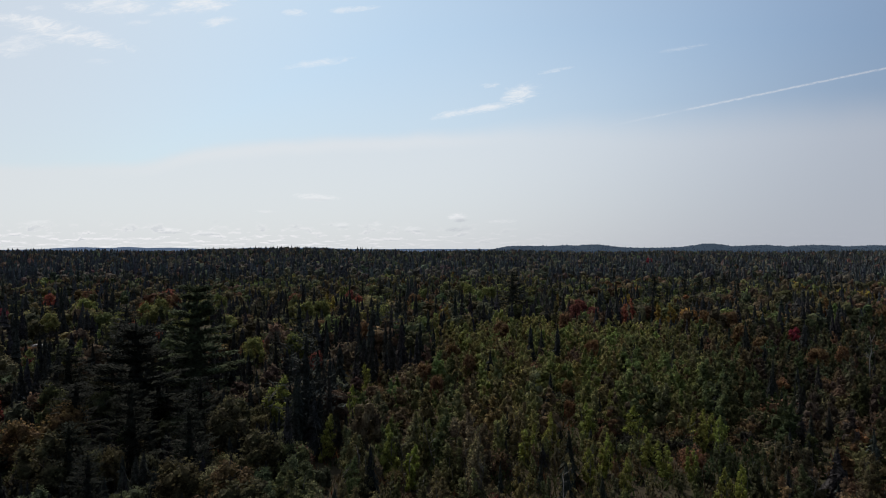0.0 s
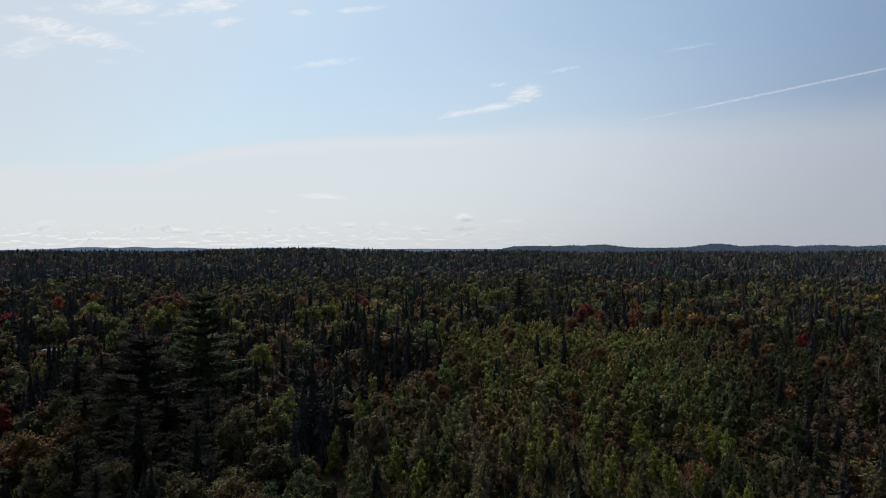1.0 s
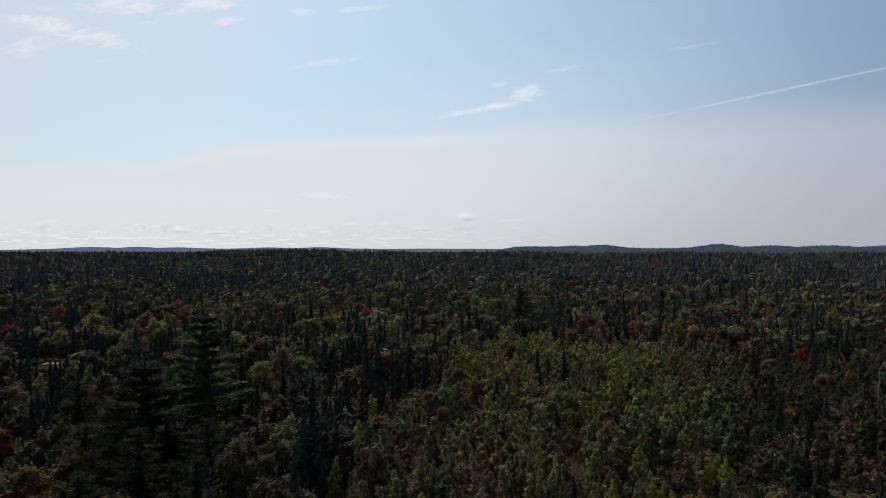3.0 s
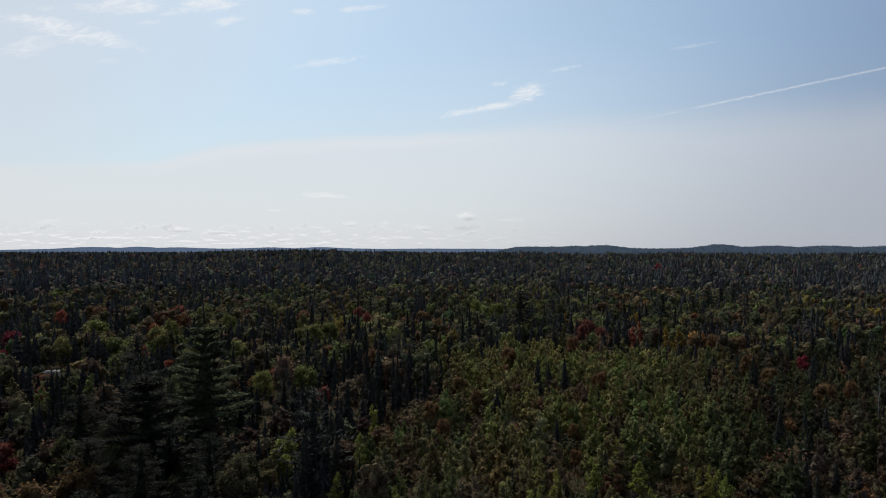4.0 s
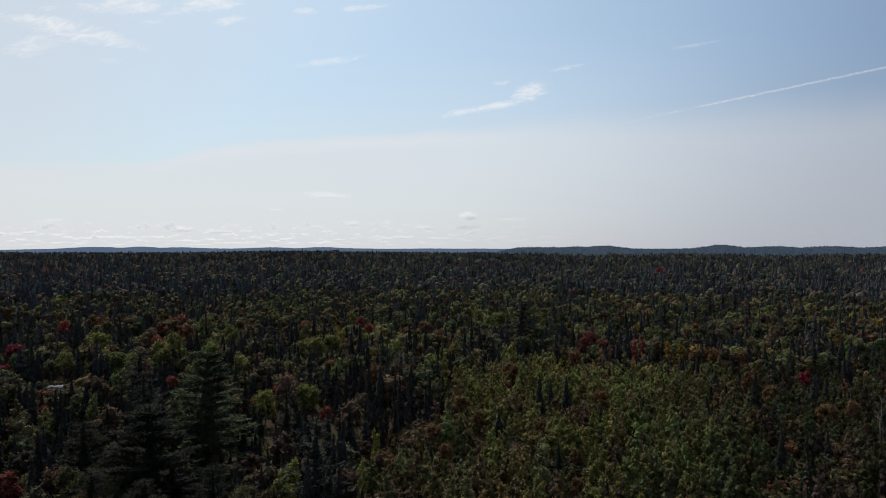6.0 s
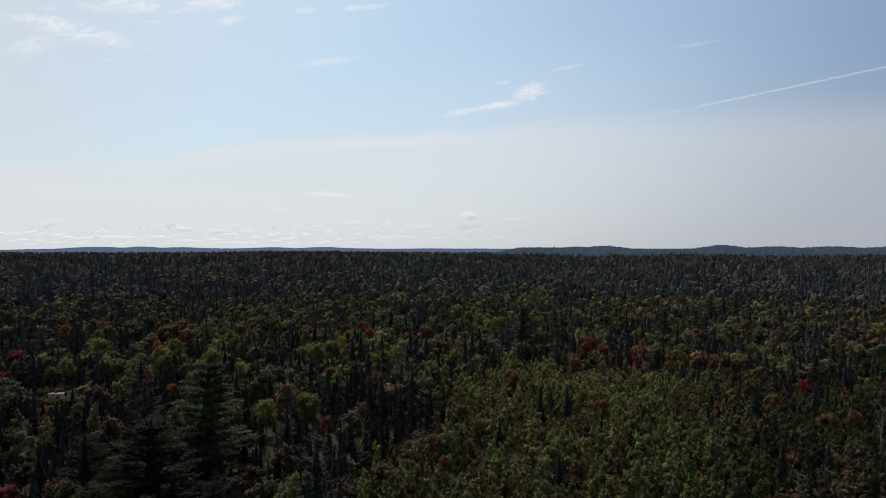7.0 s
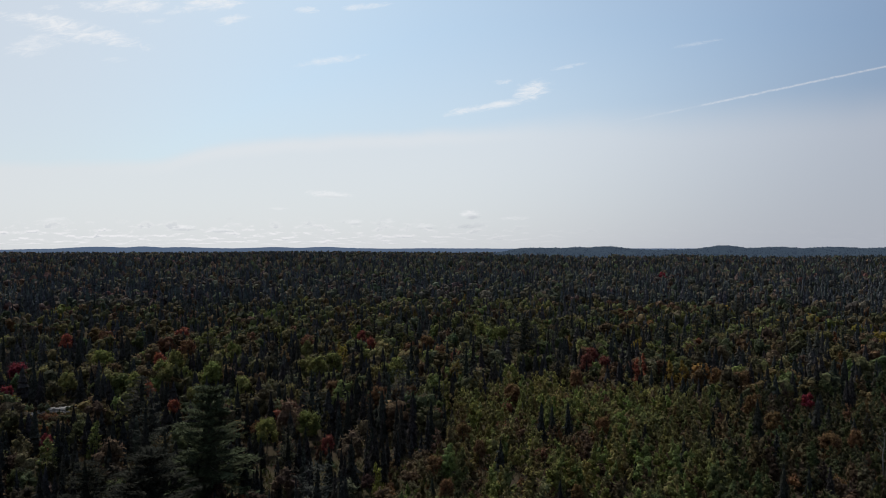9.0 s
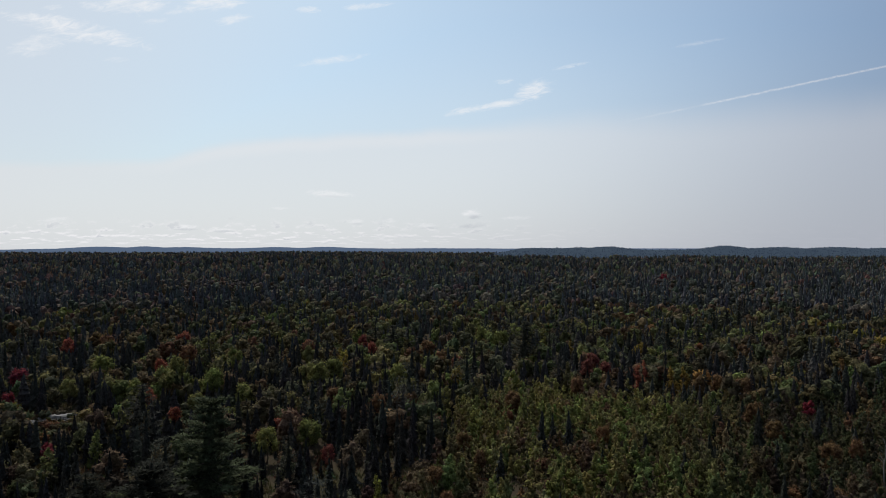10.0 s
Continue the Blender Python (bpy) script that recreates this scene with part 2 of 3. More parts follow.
class Geo:
    """Triangles with a material slot each and a normal at each corner, gathered as arrays."""

    def __init__(self):
        self.v, self.f, self.m, self.n, self.count = [], [], [], [], 0

    def add(self, v, f, slot=0, normals=None):
        v = np.asarray(v, float).reshape(-1, 3)
        f = np.asarray(f, int).reshape(-1, 3)
        if normals is None:
            flat = np.cross(v[f[:, 1]] - v[f[:, 0]], v[f[:, 2]] - v[f[:, 0]])
            normals = np.zeros_like(v)
            for k in range(3):
                np.add.at(normals, f[:, k], flat)
            normals = unit(normals)
        self.v.append(v), self.f.append(f + self.count), self.m.append(np.full(len(f), slot)), self.n.append(normals)
        self.count += len(v)

    def cards(self, c, long, wide, axis=None, lean=(0, 0, 0.5), loose=0.6, slot=0):
        """Small pointed leaf shapes round the centres c; lean: the way that their faces tend to look, by which a bough is shaded as one."""
        c = np.asarray(c, float)
        n = len(c)
        t = unit(rng.normal(size=(n, 3)) if axis is None else np.asarray(axis, float))
        lean = unit(np.broadcast_to(np.asarray(lean, float), (n, 3)))
        nrm = rng.normal(size=(n, 3)) * loose + lean * 1.3
        nrm = unit(nrm - (nrm * t).sum(1, keepdims=True) * t)
        b = np.cross(nrm, t)
        long, wide = np.broadcast_to(long, n)[:, None], np.broadcast_to(wide, n)[:, None]
        v = np.stack([c - t * long * 0.4 + b * wide * 0.5, c + t * long * 0.6, c - t * long * 0.4 - b * wide * 0.5], 1)
        self.add(v, np.arange(3 * n), slot, np.repeat(unit(lean * 0.7 + nrm * 0.5), 3, axis=0))

    def tube(self, pts, radii, sides=5, slot=0):
        pts, k = np.asarray(pts, float), len(pts)
        d = unit(np.gradient(pts, axis=0))
        a = unit(np.cross(d, (0.31, 0.94, 0.12)))
        b = np.cross(d, a)
        ang = np.arange(sides) * 2 * np.pi / sides
        ring = a[:, None] * np.cos(ang)[None, :, None] + b[:, None] * np.sin(ang)[None, :, None]
        v = pts[:, None] + ring * np.asarray(radii, float)[:, None, None]
        i, j = np.meshgrid(np.arange(k - 1), np.arange(sides), indexing="ij")
        p, q, r, s = i * sides + j, i * sides + (j + 1) % sides, (i + 1) * sides + (j + 1) % sides, (i + 1) * sides + j
        self.add(v, np.concatenate([np.stack([p, q, r], -1).reshape(-1, 3), np.stack([p, r, s], -1).reshape(-1, 3)]), slot)

    def arrays(self):
        return np.concatenate(self.v), np.concatenate(self.f), np.concatenate(self.m), np.concatenate(self.n)


def mesh_of(name, v, f, mats, slots=None, tint=None, smooth=False, normals=None):
    me = bpy.data.meshes.new(name)
    v, f = np.asarray(v, np.float32), np.asarray(f, np.int32)
    me.vertices.add(len(v))
    me.vertices.foreach_set("co", v.ravel())
    me.loops.add(f.size)
    me.loops.foreach_set("vertex_index", f.ravel())
    me.polygons.add(len(f))
    me.polygons.foreach_set("loop_start", np.arange(0, f.size, f.shape[1], dtype=np.int32))
    if slots is not None:
        me.polygons.foreach_set("material_index", np.asarray(slots, np.int32))
    me.polygons.foreach_set("use_smooth", np.broadcast_to(smooth, len(f)).copy())
    for m in mats:
        me.materials.append(m)
    if tint is not None:
        layer = me.color_attributes.new("tint", "FLOAT_COLOR", "POINT")
        layer.data.foreach_set("color", np.c_[tint, np.ones(len(tint))].astype(np.float32).ravel())
    if normals is not None:
        layer = me.attributes.new("custom_normal", "FLOAT_VECTOR", "POINT")
        layer.data.foreach_set("vector", np.asarray(normals, np.float32).ravel())
    me.update(calc_edges=True)
    return me


# ---------------------------------------------------------------- kinds of tree, each one metre high; slot 0 crown, slot 1 wood


def shell(g, rings):
    """Joins rings of equal length, from below upwards."""
    k, n = len(rings), len(rings[0])
    i, j = np.meshgrid(np.arange(k - 1), np.arange(n), indexing="ij")
    p, q, r, s = i * n + j, i * n + (j + 1) % n, (i + 1) * n + (j + 1) % n, (i + 1) * n + j
    g.add(np.concatenate(rings), np.concatenate([np.stack([p, q, r], -1).reshape(-1, 3), np.stack([p, r, s], -1).reshape(-1, 3)]))


def spire(sides, tiers, width, rough=0.25):
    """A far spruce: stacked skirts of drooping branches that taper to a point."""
    g = Geo()
    rings = []
    for i in range(tiers):
        for z, k in ((0.06 + 0.92 * i / tiers, 1.0), (0.06 + 0.92 * (i + 0.7) / tiers, 0.62)):
            r = width * (1.02 - z) ** 0.8 * k
            ang = np.arange(sides) * 2 * np.pi / sides + i * 0.9
            rr = r * (1 + rough * rng.uniform(-1, 1, sides))
            rings.append(np.c_[rr * np.cos(ang), rr * np.sin(ang), z - (0.05 if k == 1 else 0) * rng.uniform(0, 1, sides)])
    rings.append(np.c_[np.zeros(sides), np.zeros(sides), np.ones(sides)] + rng.normal(0, 0.002, (sides, 3)))
    shell(g, rings)
    return g


def spruce(n_whorl, per, cards_each, width, fat, ragged=0.25, tiers=7):
    """A narrow spire of drooping branches in whorls round a dense heart."""
    g = spire(5, tiers, width * 0.62, 0.35)
    lean = rng.normal(0, 0.01, 2)
    zs = np.linspace(0, 1, 6)
    g.tube(np.c_[lean[0] * zs, lean[1] * zs, zs], 0.013 * (1.02 - zs), 5, 1)
    c, ax, lo, nr = [], [], [], []
    for i in range(n_whorl):
        z = 0.05 + 0.93 * (i + rng.uniform(0, 0.6)) / n_whorl
        r = width * (1.02 - z) ** 0.85 * rng.uniform(1 - ragged, 1 + ragged) * (0.55 + 0.45 * min(1, z / 0.2))
        k = max(3, round(per * (1 - 0.4 * z)))
        a0 = rng.uniform(0, 6.28)
        for j in range(k):
            a = a0 + j * 6.283 / k + rng.normal(0, 0.25)
            rr = r * rng.uniform(0.65, 1.2)
            out = np.array([math.cos(a), math.sin(a), 0])
            drop = -0.35 - 0.6 * rng.uniform(0.3, 1)
            for s in range(cards_each):
                q = (s + 0.6) / cards_each
                c.append(np.array([lean[0] * z, lean[1] * z, z + 0.02]) + out * rr * q * 0.85 + np.array([0, 0, drop * rr * q * q]))
                ax.append(out * rng.uniform(0.6, 1) + np.array([0, 0, drop * (0.4 + q)]) + rng.normal(0, 0.25, 3))
                lo.append(max(0.03, rr * 1.5 / cards_each ** 0.7))
                nr.append(out * 0.7 + np.array([0, 0, 0.8]))
    lo = np.array(lo)
    g.cards(c, lo, lo * fat * rng.uniform(0.7, 1.2, len(lo)), ax, nr, 0.35)
    n = 3 if n_whorl < 8 else 6
    g.cards(np.array([[lean[0], lean[1], z] for z in np.linspace(0.92, 0.99, n)]), 0.07, 0.02, np.tile((0, 0, 1.0), (n, 1)), rng.normal(size=(n, 3)))
    return g


def pine(whorls, per, tufts, needles, width, size=0.03):
    """A broad, open crown: long level limbs that turn up at the ends and carry flat plumes of needles."""
    g = spire(6, 9, width * 0.20, 0.5)
    zs = np.linspace(0, 1, 8)
    bend = np.cumsum(rng.normal(0, 0.006, (8, 2)), 0)
    g.tube(np.c_[bend, zs], 0.019 * (1.03 - zs), 6, 1)
    c, ax, lo = [], [], []
    up = np.array([0, 0, 1.0])
    for i in range(whorls):
        z = 0.14 + 0.84 * (i + rng.uniform(0.2, 0.6)) / whorls
        shape = (1.04 - z) ** 0.80 * (0.65 + 0.35 * min(1, z / 0.3))
        k = max(3, round(per * rng.uniform(0.7, 1.2) * (1 - 0.35 * z)))
        a0 = rng.uniform(0, 6.28)
        stem = np.array([np.interp(z, zs, bend[:, 0]), np.interp(z, zs, bend[:, 1]), z])
        for j in range(k):
            a = a0 + j * 6.283 / k + rng.normal(0, 0.3)
            r = width * shape * rng.uniform(0.5, 1.2)
            out, side = np.array([math.cos(a), math.sin(a), 0]), np.array([-math.sin(a), math.cos(a), 0])
            rise = rng.uniform(-0.05, 0.30) + 0.35 * z
            curve = lambda p: stem + out * r * p + up * r * (rise * p - 0.22 * p * (1 - p) - 0.06 * p**3)
            g.tube([curve(p) for p in (0, 0.33, 0.66, 1.0)], 0.0045 * np.array([1.1, 0.8, 0.45, 0.15]) * (1.2 - z), 3, 1)
            along = unit(curve(1.0) - curve(0.5))
            for p in rng.uniform(0.12, 1.0, tufts) ** 0.7:
                fan = rng.uniform(-1, 1)
                root = curve(p) + side * fan * r * 0.22 * (1.15 - p)
                way = unit(along + side * fan * 0.7 + up * 0.10 + rng.normal(0, 0.12, 3))
                c.append(root + rng.normal(0, 1, (needles, 3)) * size * np.array([0.45, 0.45, 0.10]) + way * size * rng.uniform(-0.4, 0.6, (needles, 1)))
                ax.append(way + rng.normal(0, 0.30, (needles, 3)))
                lo.append(size * rng.uniform(0.6, 1.2, needles) * (0.6 + 0.4 * shape))
    c, ax, lo = np.concatenate(c), np.concatenate(ax), np.concatenate(lo)
    g.cards(c, lo, lo * rng.uniform(0.22, 0.40, len(lo)), ax, (0, 0, 1.0), 0.35)
    return g


ball = bmesh.new()
bmesh.ops.create_icosphere(ball, subdivisions=1, radius=1.0)
KNOB_V, KNOB_F = np.array([tuple(p.co) for p in ball.verts]), np.array([[p.index for p in q.verts] for q in ball.faces])
ball.free()


def dome_lumps(n, width, base):
    """Boughs of a round crown: centre, size and stretch of each, spread over a dome."""
    rows, turn = [], rng.uniform(0, 6.28)
    half = (0.96 - base) / 2
    for i in range(n):
        h = -0.55 + 1.5 * (i + 0.5) / n
        h = min(0.95, h + rng.normal(0, 0.08))
        a = turn + i * 2.4 + rng.normal(0, 0.3)
        flat = math.sqrt(max(0.05, 1 - h * h)) * rng.uniform(0.75, 1.15)
        size = width * rng.uniform(0.34, 0.54) * (10 / n) ** 0.35
        rows.append((np.array([0.66 * width * flat * math.cos(a), 0.66 * width * flat * math.sin(a), base + half + (half - size * 1.05) * h]), size, rng.uniform(1.1, 1.6)))
    return rows


def shoot_lumps(n, width, base):
    """Boughs of a young, upright crown with several pointed leaders."""
    rows, turn = [], rng.uniform(0, 6.28)
    lead = rng.normal(0, 0.25 * width, (3, 2))
    for i in range(n):
        q = (i + rng.uniform(0.1, 0.9)) / n
        env = width * (1.02 - q) ** 0.55 * (0.6 + 0.4 * min(1, q / 0.25))
        a, size = turn + i * 2.4 + rng.normal(0, 0.4), width * (0.50 - 0.27 * q) * rng.uniform(0.75, 1.25) * (12 / n) ** 0.35
        r = env * rng.uniform(0.35, 0.8)
        x, y = lead[i % 3] * q
        rows.append((np.array([x + r * math.cos(a), y + r * math.sin(a), base + (0.90 - base) * q]), size, rng.uniform(1.2, 1.9)))
    x, y = lead[0]
    rows.append((np.array([x, y, 0.93]), 0.16 * width, 2.6))
    return rows


def broadleaf(form, n, leaves, leaf, width, base, core=0.62, stems=1, limbs=True, upright=0.0):
    """A leafy crown: boughs with a dense heart and loose leaves round it, on forking limbs."""
    g = Geo()
    feet = rng.normal(0, 0.03 if stems > 1 else 0.0, (stems, 2))
    zs, bends = np.linspace(0, 0.9, 5), []
    for s in range(stems):
        bends.append(feet[s] + np.cumsum(rng.normal(0, 0.010, (5, 2)), 0) + np.outer(zs, feet[s] * 2.5))
        g.tube(np.c_[bends[s], zs], 0.012 * (1.0 - zs) / stems**0.4 + 0.001, 5, 1)
    c, ax, nr = [], [], []
    for mid, size, tall in form(n, width, base):
        stem = bends[rng.integers(stems)]
        if limbs and rng.uniform() < 0.5:
            h = max(base * 0.5, min(0.85, mid[2] - 0.12 - 0.4 * math.hypot(mid[0], mid[1])))
            start = np.array([np.interp(h, zs, stem[:, 0]), np.interp(h, zs, stem[:, 1]), h])
            g.tube([start, (start + mid) / 2 + (0, 0, 0.02), mid], [0.006, 0.004, 0.0015], 3, 1)
        if core:
            turn = np.array(Euler(rng.uniform(0, 6.28, 3)).to_matrix())
            knob = (KNOB_V @ turn.T) * rng.uniform(0.75, 1.25, (12, 1))
            g.add(mid + knob * size * core * np.array([1, 1, tall]), KNOB_F, 0, unit(knob))
        d = unit(rng.normal(size=(leaves, 3)) + (0, 0, 0.35))
        rad = rng.uniform(0.55, 1.18, (leaves, 1))
        c.append(mid + d * rad * size * np.array([1, 1, tall]))
        ax.append(d * 0.6 + rng.normal(0, 0.55, (leaves, 3)) + (0, 0, upright))
        nr.append(d * 1.1 + unit(np.array([mid[0], mid[1], 0.2 * width])) * 0.5 + (0, 0, 0.2))
    c, ax, nr = np.concatenate(c), np.concatenate(ax), np.concatenate(nr)
    keep = c[:, 2] > 0.03
    c, ax, nr = c[keep], ax[keep], nr[keep]
    if len(c):
        lo = leaf * rng.uniform(0.6, 1.4, len(c))
        g.cards(c, lo, lo * 0.8, ax, nr, 0.35)
    return g


def leafy_mass(sides, levels, width, base, rough):
    """A crown so far off that only its uneven, rounded mass shows."""
    g = Geo()
    rings = []
    for i in range(levels):
        q = i / (levels - 1)
        r = width * 0.85 * max(0.10, (1 - (2 * q**0.85 - 0.95) ** 2)) ** 0.55
        ang = np.arange(sides) * 2 * np.pi / sides + rng.uniform(0, 1) + 0.5 * (i % 2)
        rr = r * (1 + rough * rng.uniform(-1, 1, sides))
        rings.append(np.c_[rr * np.cos(ang), rr * np.sin(ang), base + (0.97 - base) * (q + rough * 0.12 * rng.uniform(-1, 1, sides))])
    shell(g, rings)
    return g


def snag():
    """A dead, bare stem with broken twigs."""
    g = Geo()
    zs = np.linspace(0, 1, 7)
    bend = np.cumsum(rng.normal(0, 0.008, (7, 2)), 0)
    g.tube(np.c_[bend, zs], 0.016 * (1.05 - zs), 6, 1)
    for i in range(9):
        z, a = rng.uniform(0.35, 0.95), rng.uniform(0, 6.28)
        p = np.array([np.interp(z, zs, bend[:, 0]), np.interp(z, zs, bend[:, 1]), z])
        d = np.array([math.cos(a), math.sin(a), rng.uniform(0.3, 1.0)]) * rng.uniform(0.06, 0.16)
        g.tube([p, p + d * 0.5, p + d + (0, 0, 0.02)], [0.005, 0.0035, 0.001], 3, 1)
    return g


KINDS = {  # how each kind is built at five distances, nearest first
    "aspen": [lambda: broadleaf(shoot_lumps, 16, 62, 0.028, 0.23, 0.04, 0.66, 2, True, 0.4), lambda: broadleaf(shoot_lumps, 9, 20, 0.050, 0.23, 0.04, 0.76, 2, False, 0.4),
              lambda: broadleaf(shoot_lumps, 6, 17, 0.068, 0.21, 0.06, 0.74, 1, False, 0.5), lambda: broadleaf(shoot_lumps, 3, 5, 0.10, 0.22, 0.08, 1.0, 1, False, 0.3), lambda: leafy_mass(4, 4, 0.2, 0.3, 0.4)],
    "maple": [lambda: broadleaf(dome_lumps, 16, 84, 0.031, 0.275, 0.06, 0.70), lambda: broadleaf(dome_lumps, 9, 28, 0.056, 0.275, 0.06, 0.72, 1, False),
              lambda: broadleaf(dome_lumps, 7, 20, 0.070, 0.275, 0.06, 0.76, 1, False), lambda: broadleaf(dome_lumps, 3, 8, 0.085, 0.28, 0.06, 0.9, 1, False), lambda: leafy_mass(5, 4, 0.32, 0.1, 0.4)],
    "shrub": [lambda: broadleaf(dome_lumps, 8, 64, 0.07, 0.46, 0.03, 0.5, 3), lambda: broadleaf(dome_lumps, 5, 24, 0.10, 0.46, 0.04, 0.6, 1, False),
              lambda: broadleaf(dome_lumps, 3, 10, 0.15, 0.46, 0.06, 0.8, 1, False), lambda: broadleaf(dome_lumps, 2, 6, 0.25, 0.46, 0.1, 0.9, 1, False), lambda: leafy_mass(4, 3, 0.46, 0.1, 0.4)],
    "spruce": [lambda: spruce(34, 8, 4, 0.18, 0.5), lambda: spruce(20, 6, 2, 0.18, 0.75, 0.25, 4), lambda: spire(6, 8, 0.175, 0.34), lambda: spire(4, 4, 0.17, 0.3), lambda: spire(3, 2, 0.17)],
    "fir": [lambda: spruce(32, 9, 4, 0.245, 0.5), lambda: spruce(18, 7, 2, 0.24, 0.7, 0.25, 4), lambda: spire(7, 7, 0.23, 0.34), lambda: spire(4, 4, 0.22, 0.3), lambda: spire(3, 2, 0.2)],
    "pine": [lambda: pine(17, 6, 11, 6, 0.43, 0.045), lambda: pine(13, 5, 5, 4, 0.40, 0.07), lambda: pine(10, 5, 3, 3, 0.40, 0.09), lambda: pine(7, 4, 2, 2, 0.40, 0.14), lambda: spire(5, 3, 0.34, 0.4)],
    "tall_pine": [lambda: pine(12, 6, 40, 6, 0.47, 0.048)],
}
NEEDLED = {"spruce", "fir", "pine", "tall_pine"}
COUNT = [6, 6, 8, 8, 8]


def crown_only(v, f, m, nv):
    """The crown's triangles alone, for trees that stand too far off to show a stem."""
    keep, back = np.unique(f[m == 0], return_inverse=True)
    return v[keep], back.reshape(-1, 3), np.zeros((m == 0).sum(), int), nv[keep]


STOCK = {k: [[b().arrays() if i == 0 else crown_only(*b().arrays()) for _ in range(COUNT[i])] for i, b in enumerate(bs)] for k, bs in KINDS.items()}

GREEN, OLIVE, LIME, YELLOW = (0.072, 0.076, 0.042), (0.104, 0.088, 0.048), (0.122, 0.128, 0.050), (0.175, 0.125, 0.034)
RUST, BROWN = (0.118, 0.068, 0.036), (0.098, 0.070, 0.042)
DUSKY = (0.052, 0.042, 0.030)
SPRUCE, FIR, PINE = (0.026, 0.026, 0.024), (0.025, 0.027, 0.023), (0.032, 0.034, 0.028)


def jitter(col, amount=0.18):
    k = rng.uniform(1 - amount, 1 + amount)
    return tuple(float(np.clip(c * k * rng.uniform(1 - amount / 2, 1 + amount / 2), 0.003, 0.6)) for c in col)


# ---------------------------------------------------------------- ground


def ground_z(x, y):
    """Level near by, low rises far off."""
    x, y = np.asarray(x, float), np.asarray(y, float)
    d = np.hypot(x, y)
    z = -2.0 + 0.6 * np.sin(x / 31 + 1.0) * np.sin(y / 43) * np.clip(d / 120, 0, 1)
    far = np.clip((d - 350) / 900, 0, 1)
    far = far * far * (3 - 2 * far)
    b = np.arctan2(x, np.maximum(y, 1.0))
    rise = 9.0 + 6.0 * np.exp(-((b + 0.21) / 0.13) ** 2) - 1.0 * np.clip((b + 0.04) / 0.2, 0, 1)
    z = z + far * rise + 1.3 * far * np.sin(x / 140 + y / 210) * np.sin(y / 170 - x / 390)
    z = z + far * (2.4 * np.sin(x / 61 + y / 340) * np.sin(y / 113 + 0.7) + 1.5 * np.sin(x / 27 + 2.0) * np.sin(y / 71))
    return z - 14.0 * np.clip((d - 1750) / 250, 0, 1)


ang = np.linspace(-math.pi, math.pi, 193)
rad = np.concatenate([[0.0], np.geomspace(8, 4800, 90)])
R, A = np.meshgrid(rad, ang, indexing="ij")
gx, gy = R * np.sin(A), R * np.cos(A)
gi, gj = np.meshgrid(np.arange(len(rad) - 1), np.arange(len(ang) - 1), indexing="ij")
k = len(ang)
gf = np.stack([gi * k + gj, gi * k + gj + 1, (gi + 1) * k + gj + 1, (gi + 1) * k + gj], -1).reshape(-1, 4)[:, ::-1]
ground = new("ground", mesh_of("ground", np.c_[gx.ravel(), gy.ravel(), ground_z(gx, gy).ravel()], gf, [SOIL], smooth=True))
tagged(ground, "dark forest floor of brown litter and rough grass", "ground", kind="structure")


def hills(name, y0, x0, x1, peaks, base, start, mat, label, trees=0):
    """A long wooded ridge with an uneven crest, thick enough to have a back."""
    xs = np.linspace(x0, x1, 600)
    top = np.full_like(xs, base)
    for px, h, s in peaks:
        top = np.maximum(top, base + h * np.exp(-((xs - px) / s) ** 2))
    top *= np.clip((xs - x0) / start, 0.1, 1) ** 0.6
    top += np.array([noise.noise((x * 0.004, y0, 1.0)) * 2 + noise.noise((x * 0.03, y0, 3.0)) * 1.0 + noise.noise((x * 0.12, y0, 7.0)) * 1.6 for x in xs]) * y0 / 4350
    rows = [(-330, -16.0, 0), (-220, 0.15, 1), (-110, 0.55, 1), (0, 1.0, 1), (200, 0.6, 1), (420, -16, 0)]
    v = [np.c_[xs, np.full_like(xs, y0 + dy), (top * q if k else np.full_like(xs, q))] for dy, q, k in rows]
    n = len(xs)
    i, j = np.meshgrid(np.arange(len(rows) - 1), np.arange(n - 1), indexing="ij")
    f = np.stack([i * n + j, i * n + j + 1, (i + 1) * n + j + 1, (i + 1) * n + j], -1).reshape(-1, 4)
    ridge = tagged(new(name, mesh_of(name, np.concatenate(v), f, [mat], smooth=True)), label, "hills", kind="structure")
    cover = Geo()
    for _ in range(trees):
        at, dy = rng.uniform(x0 + 20, x1 - 20), rng.uniform(-300, 30)
        z = np.interp(at, xs, top) * np.interp(dy, [-330, -220, -110, 0, 200], [0, 0.15, 0.55, 1.0, 0.6])
        tv, tf, tm, tn = leafy_mass(4, 3, 0.55, 0.0, 0.4).arrays()
        cover.add(tv * rng.uniform(3, 6) + (at, y0 + dy, z - 2.0), tf)
    if trees:
        cv, cf, cm, cn = cover.arrays()
        tagged(new("ridge_forest", mesh_of("ridge_forest", cv, cf, [mat])), "trees covering the ridge, tinted blue for haze", "forest", kind="stuff")
    return ridge


HILL_FAR, HILL_NEAR = far_slope("far_hazed_hills", (0.022, 0.032, 0.050), (0.032, 0.042, 0.060), 0.20), far_slope("near_hazed_hills", (0.010, 0.015, 0.018), (0.018, 0.025, 0.028), 0.098)
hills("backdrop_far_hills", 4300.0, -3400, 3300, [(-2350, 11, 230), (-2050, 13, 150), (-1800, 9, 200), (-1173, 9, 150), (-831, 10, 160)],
      22.0, 900.0, HILL_FAR, "wooded hills on the horizon, haze painted in blue")
